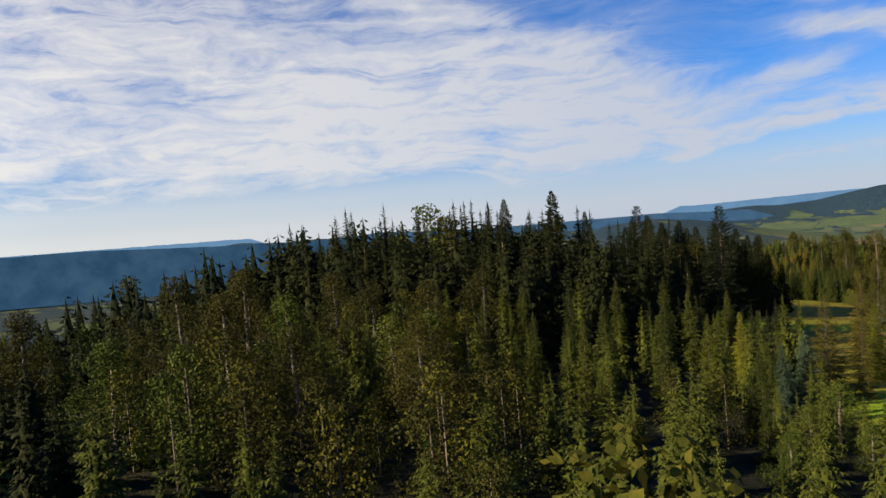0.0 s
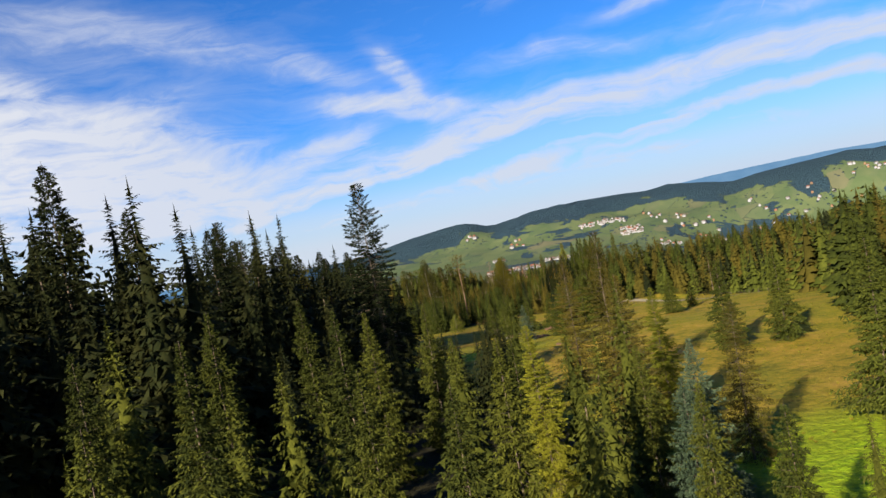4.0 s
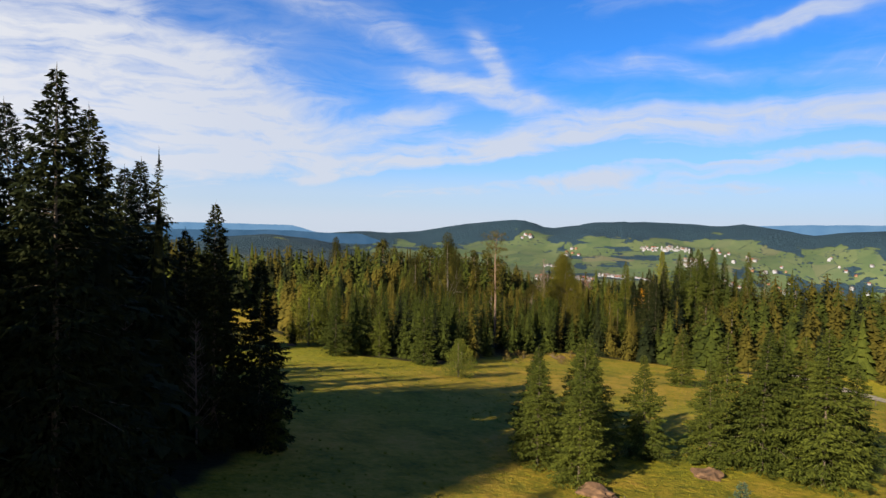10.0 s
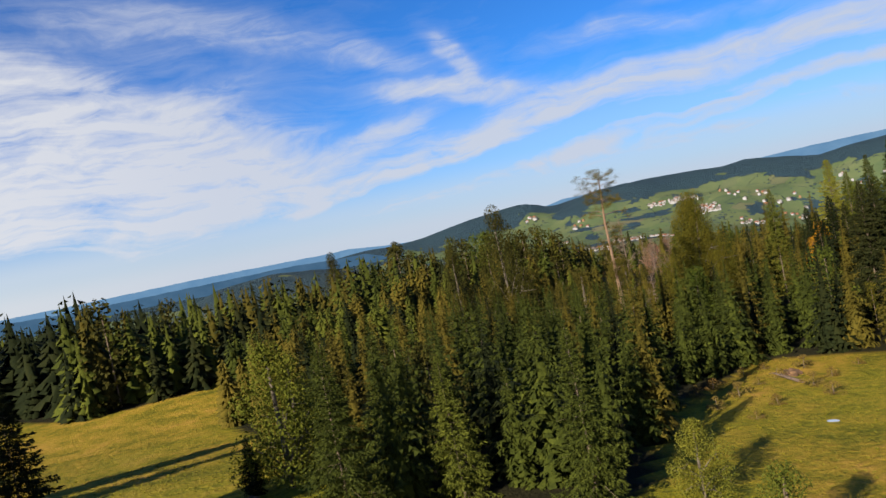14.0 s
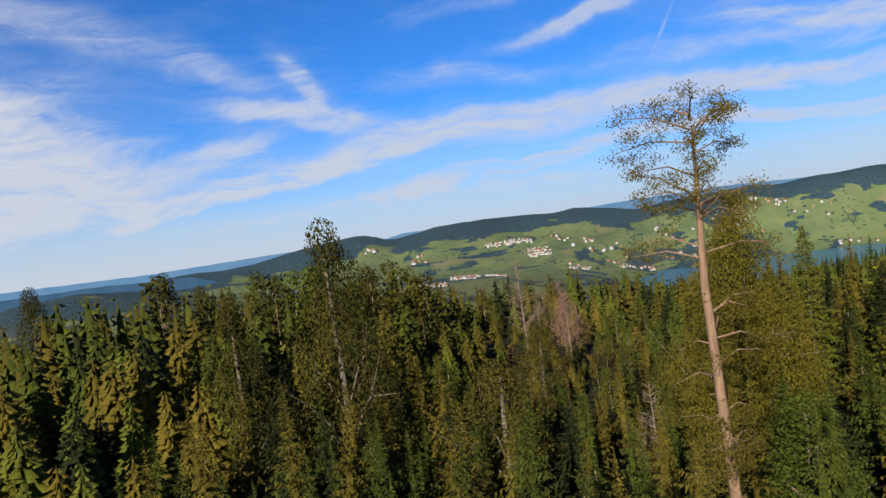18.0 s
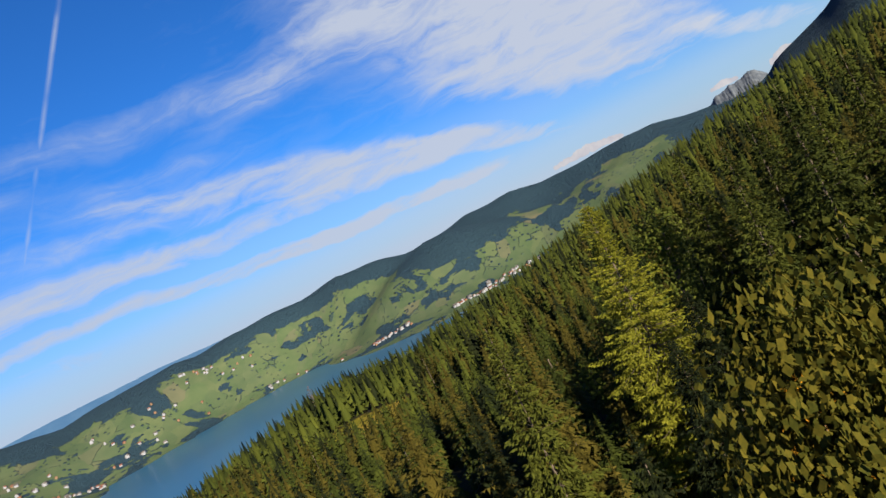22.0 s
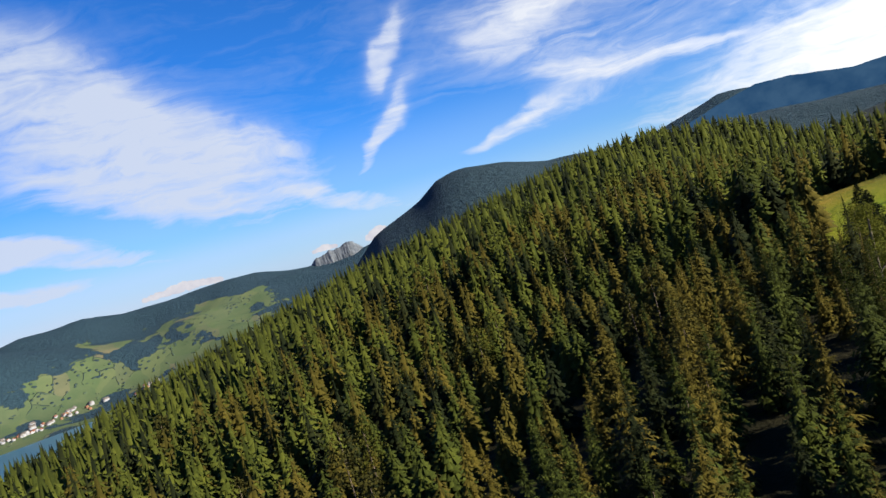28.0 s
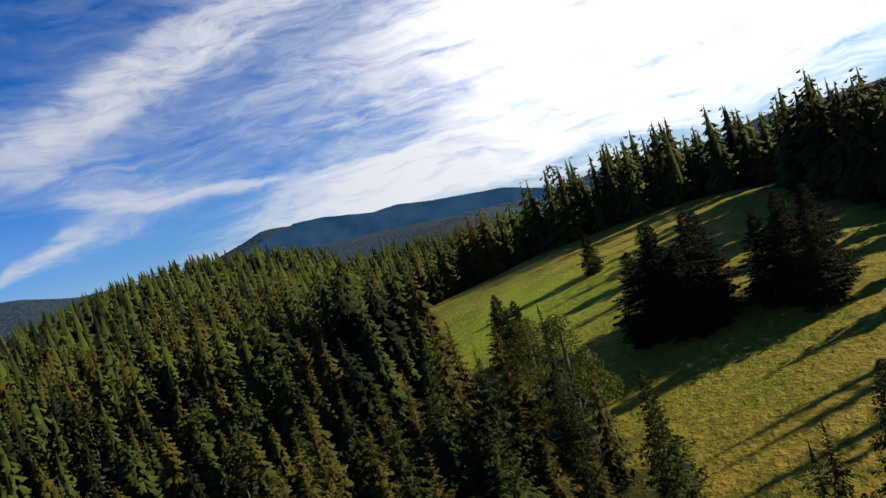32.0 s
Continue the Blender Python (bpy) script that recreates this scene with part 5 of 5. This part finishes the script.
def build_villages():
    models = [(house_meshes(11, 14, 6, WALL_WHITE, ROOF_RED), "white house with a red tiled roof"),
              (house_meshes(12, 17, 7, WALL_WHITE, ROOF_GREY), "white house with a grey roof"),
              (house_meshes(10, 13, 5, WALL_WOOD, ROOF_RED), "brown timber farmhouse with a red roof"),
              (house_meshes(15, 24, 9, WALL_WHITE, ROOF_GREY), "large white building with a grey roof")]
    g = np.random.default_rng(77)
    def around(az, d, spread_az, spread_d, count):
        out = []
        for _ in range(count):
            a, r = radians(az + g.uniform(-1, 1) * spread_az), d + g.uniform(-1, 1) * spread_d
            out.append((MID[0] + r * math.sin(a), MID[1] + r * math.cos(a)))
        return out
    # the dense towns on the valley floor and the terrace above it
    walls, red, slate = [], [], []
    for x, y in (around(47.6, 3610, 1.2, 25, 46) + around(49.3, 3620, 0.9, 22, 30) + around(50.7, 3470, 0.9, 70, 70) + around(39, 2470, 1.2, 90, 70) + around(41.5, 2560, 1.3, 60, 55)
                 + around(44.3, 2800, 1.2, 60, 60) + around(34.3, 2510, 1.6, 60, 70) + around(30.8, 2440, 1.3, 60, 60) + around(47, 2960, 1.0, 50, 40) + around(53.6, 3240, 0.9, 40, 26) + around(39, 3190, 0.7, 20, 18)):
        z = float(ground(np.array(x), np.array(y)))
        if z < LAKE + 1.5:
            continue
        size, turn = g.uniform(0.65, 1.0), g.uniform(-0.25, 0.25) + (0.6 if g.random() < 0.5 else 2.17)
        for pile, shape in ((walls, HOUSE_WALL), (red if g.random() < 0.35 else slate, HOUSE_ROOF)):
            pile.append(spread(shape, np.array([[x, y, z]]), np.array([turn]), np.array([size]), np.array([size])))
    for name, pile, mat, label in [("town_walls", walls, WALL_WHITE, "pale walls of the close-set houses of the valley town"), ("town_roofs", slate, ROOF_GREY, "grey roofs of the close-set houses of the valley town"),
                                   ("town_roofs", red, ROOF_RED, "red roofs of the close-set houses of the valley town")]:
        tagged(new(name, mesh_of(name, *joined(pile), mat)), label, "town", kind="stuff")
    # single farms and the houses along the lake
    spots = []
    for row in [(37, 3750, 0.5, 30, 7), (41, 3500, 1.2, 60, 6), (53, 3600, 2.5, 120, 10), (56, 3560, 1.5, 120, 8), (62, 3700, 2.5, 150, 14), (66, 3850, 2.0, 120, 10), (68.2, 4030, 1.2, 40, 10), (71, 3950, 1.5, 60, 6),
                (58, 3460, 1.6, 25, 16), (83, 3310, 2.0, 22, 20), (90.3, 3205, 2.0, 22, 26), (92.7, 3280, 1.2, 40, 14), (77, 3420, 2.5, 25, 14), (74.4, 3760, 2.0, 15, 8), (95, 3320, 1.5, 40, 10), (99, 3200, 1.0, 50, 8)]:
        spots += around(*row)
    for x, y in spots:
        z = float(ground(np.array(x), np.array(y)))
        if z < LAKE + 1.5:
            continue
        (wall, roof), label = models[int(g.choice(4, p=[0.38, 0.3, 0.22, 0.10]))]
        root = tagged(new("house"), label, "house", "houses across the valley")
        root.matrix_world = Matrix.LocRotScale((x, y, z), Euler((0, 0, g.uniform(0, 6.28))), (1.0, 1.0, 1.0))
        part("wall", wall, root)
        part("roof", roof, root)


build_villages()


def build_peak():
    """The pale rock summit at the far end of the valley."""
    g = np.random.default_rng(9)
    az0, d = 115.2, 4250
    cols, rows = 90, 14
    vs, ts = [], []
    for j in range(rows):
        for i in range(cols):
            u, v = i / (cols - 1), j / (rows - 1)
            az = radians(az0 + (u - 0.5) * 5.4)
            crest = np.interp(u, [0, 0.18, 0.3, 0.42, 0.5, 0.62, 0.70, 0.80, 0.92, 1], [-40, 12, 22, 40, 30, 46, 58, 44, 14, -50])
            crest = 1.25 * crest + 9 * (1 - abs(math.sin(u * 11 + 0.7))) + 3 * (1 - abs(math.sin(u * 29))) + 1.5 * (1 - abs(math.sin(u * 67))) - 4
            fall = abs(v - 0.5) * 2
            r = d + (v - 0.5) * 420
            vs.append((MID[0] + r * math.sin(az), MID[1] + r * math.cos(az), 8 + crest - fall * 95 + g.uniform(-9, 9) * fall - 20 * fall))
    for j in range(rows - 1):
        for i in range(cols - 1):
            a = j * cols + i
            ts += [(a, a + 1, a + cols), (a + 1, a + cols + 1, a + cols)]
    tagged(new("rock_peak", mesh_of("rock_peak", vs, np.array(ts), ROCK)), "pale jagged limestone summit far down the valley", "mountain", kind="structure")


build_peak()


def cumulus(az, el, d, wide, high, seed):
    """A small heap cloud of overlapping puffs."""
    g = np.random.default_rng(seed)
    bm = bmesh.new()
    a = radians(az)
    base = Vector((MID[0] + d * math.sin(a), MID[1] + d * math.cos(a), 8 + d * math.tan(radians(el))))
    side = Vector((math.cos(a), -math.sin(a), 0))
    for i in range(34):
        u = -1 + 2 * i / 33
        size = high * (0.36 + 0.22 * (1 - abs(u))) * g.uniform(0.85, 1.15)
        c = base + side * u * wide + Vector((0, 0, size * 0.5 + g.uniform(0, 0.35) * high * (1 - abs(u))))
        bmesh.ops.create_icosphere(bm, subdivisions=3, radius=size, matrix=Matrix.Translation(c) @ Matrix.Diagonal((1, 1, 0.8, 1)))
    for v in bm.verts:
        v.co += v.normal * high * 0.10 * noise.noise(v.co * (3.2 / high))
    me = bpy.data.meshes.new("cloud")
    bm.to_mesh(me)
    bm.free()
    me.polygons.foreach_set("use_smooth", np.ones(len(me.polygons), bool))
    me.materials.append(CLOUDY)
    tagged(new("cloud", me), "small white heap cloud over the far ridge", "cloud", "heap clouds")


cumulus(103.6, 0.62, 4450, 215, 52, 1)
cumulus(119.2, 0.45, 4450, 80, 66, 2)
cumulus(114.6, 0.65, 4480, 70, 34, 3)


# ---- on the meadows ----
def build_fence(line, gap=2.6):
    """Weathered posts with two wires along the meadow's edge."""
    root = tagged(new("fence"), "low wooden post and wire pasture fence", "fence")
    pts = []
    for (x0, y0), (x1, y1) in zip(line, line[1:]):
        m = max(1, int(math.hypot(x1 - x0, y1 - y0) / gap))
        pts += [(x0 + (x1 - x0) * k / m, y0 + (y1 - y0) * k / m) for k in range(m)]
    post = mesh_of("post", *tube([(0, 0, -0.2), (0, 0, 0.6), (0, 0, 1.25)], [0.075, 0.07, 0.06], 6), POSTWOOD)
    tops = []
    for i, (x, y) in enumerate(pts):
        z = float(ground(np.array(x), np.array(y)))
        ob = part("post", post, root)
        ob.matrix_world = Matrix.LocRotScale((x, y, z), Euler((radians((i * 37) % 9 - 4), radians((i * 53) % 9 - 4), i)), None)
        tops.append((x, y, z))
    for h in (0.55, 1.05):
        part("wire", mesh_of("wire", *tube([(x, y, z + h) for x, y, z in tops], [0.012] * len(tops), 3), POSTWOOD), root)


build_fence([(202, 250), (213, 238), (208, 222), (200, 206), (201, 190), (212, 172)])


def lump(name, label, category, x, y, size, seed, mat, tall=0.5, group=""):
    """A heap of earth, roots or stone."""
    g = np.random.default_rng(seed)
    bm = bmesh.new()
    bmesh.ops.create_icosphere(bm, subdivisions=3, radius=1)
    for v in bm.verts:
        k = 1 + 0.5 * noise.noise(v.co * 1.9 + Vector((seed, 0, 0))) + 0.2 * noise.noise(v.co * 5 + Vector((0, seed, 0)))
        k *= 1 + 0.25 * noise.noise(v.co * 11)
        v.co = Vector((v.co.x * size * k * 1.3, v.co.y * size * k, v.co.z * size * tall * k))
    me = bpy.data.meshes.new(name)
    bm.to_mesh(me)
    bm.free()
    me.materials.append(mat)
    ob = tagged(new(name, me), label, category, group)
    ob.location = (x, y, float(ground(np.array(x), np.array(y))) + size * tall * 0.15)
    ob.rotation_euler = (0, 0, g.uniform(0, 6))


for i, (x, y, s) in enumerate([(104, 272, 1.6), (110, 270, 1.3), (100, 276, 1.1), (113, 280, 1.0), (117, 187, 1.5), (130.5, 188.5, 1.6), (114, 180, 1.2), (108, 168, 1.5), (112, 170, 1.1), (96, 148, 1.0), (188, 276, 1.4), (97, 303, 1.3), (126, 283, 1.0)]):
    lump("earth_mound", "bare brown earth mound showing in the turf", "earth mound", x, y, s * 0.75, i + 1, EARTH, 0.42, "earth mounds")
for i, (x, y, s) in enumerate([(99, 288, 0.5), (103, 281, 0.55), (106, 270, 0.6), (112, 183, 0.5)]):
    lump("boulder", "grey boulder half sunk in the grass", "boulder", x, y, s, 40 + i, STONE, 0.7, "boulders")


def fallen_log(x, y, turn, length, seed):
    g = np.random.default_rng(seed)
    root = tagged(new("fallen_log"), "bleached fallen log lying in the grass", "log", "fallen logs")
    z = float(ground(np.array(x), np.array(y)))
    part("stem", mesh_of("stem", *tube([(0, 0, 0.18), (length * 0.5, 0.1, 0.24), (length, 0, 0.2)], [0.22, 0.18, 0.09], 8), DEADWOOD, True), root)
    for i in range(6):
        s = g.uniform(0.2, 0.95) * length
        part("branch_stub", mesh_of("branch_stub", *tube([(s, 0, 0.22), (s + g.uniform(-0.3, 0.5), g.uniform(-0.9, 0.9), g.uniform(0.4, 1.0))], [0.06, 0.02], 5), DEADWOOD), root)
    root.matrix_world = Matrix.LocRotScale((x, y, z), Euler((0, 0, turn)), None)


fallen_log(118, 180, 2.2, 6, 1)
fallen_log(101, 270, 0.7, 4, 2)
fallen_log(92, 286, 2.6, 4, 3)
fallen_log(184, 272, 1.2, 5, 4)


# ---- grass tussocks, nearest the walk ----
def build_tussocks():
    g = np.random.default_rng(17)
    x, y = g.uniform(45, 225, 26000), g.uniform(80, 330, 26000)
    ok = inside(x, y, MEADOW_WEST) & (wave(x, y, 6, 3) + g.uniform(-0.5, 0.5, x.size) > 0.05)
    x, y = x[ok], y[ok]
    blades = []
    for i in range(7):
        a = i * 0.9
        blades += [(0.10 * math.cos(a + 1.2), 0.10 * math.sin(a + 1.2), 0), (-0.10 * math.cos(a + 1.2), -0.10 * math.sin(a + 1.2), 0), (0.32 * math.cos(a), 0.32 * math.sin(a), 0.30)]
    shape = np.array(blades), np.arange(21).reshape(-1, 3)
    size = g.uniform(0.3, 0.75, len(x))
    v, t = spread(shape, np.stack([x, y, ground(x, y) - 0.03], 1), g.uniform(0, 6.28, len(x)), size, size * g.uniform(0.6, 1.3, len(x)))
    tagged(new("grass_tussocks", mesh_of("grass_tussocks", v, t, TURF)), "coarse yellow-green grass tussocks on the pasture", "grass", kind="stuff")


TURF = foliage("grass_blades", (0.085, 0.092, 0.008), (0.145, 0.130, 0.014), (0.20, 0.155, 0.024), 0.4)
build_tussocks()
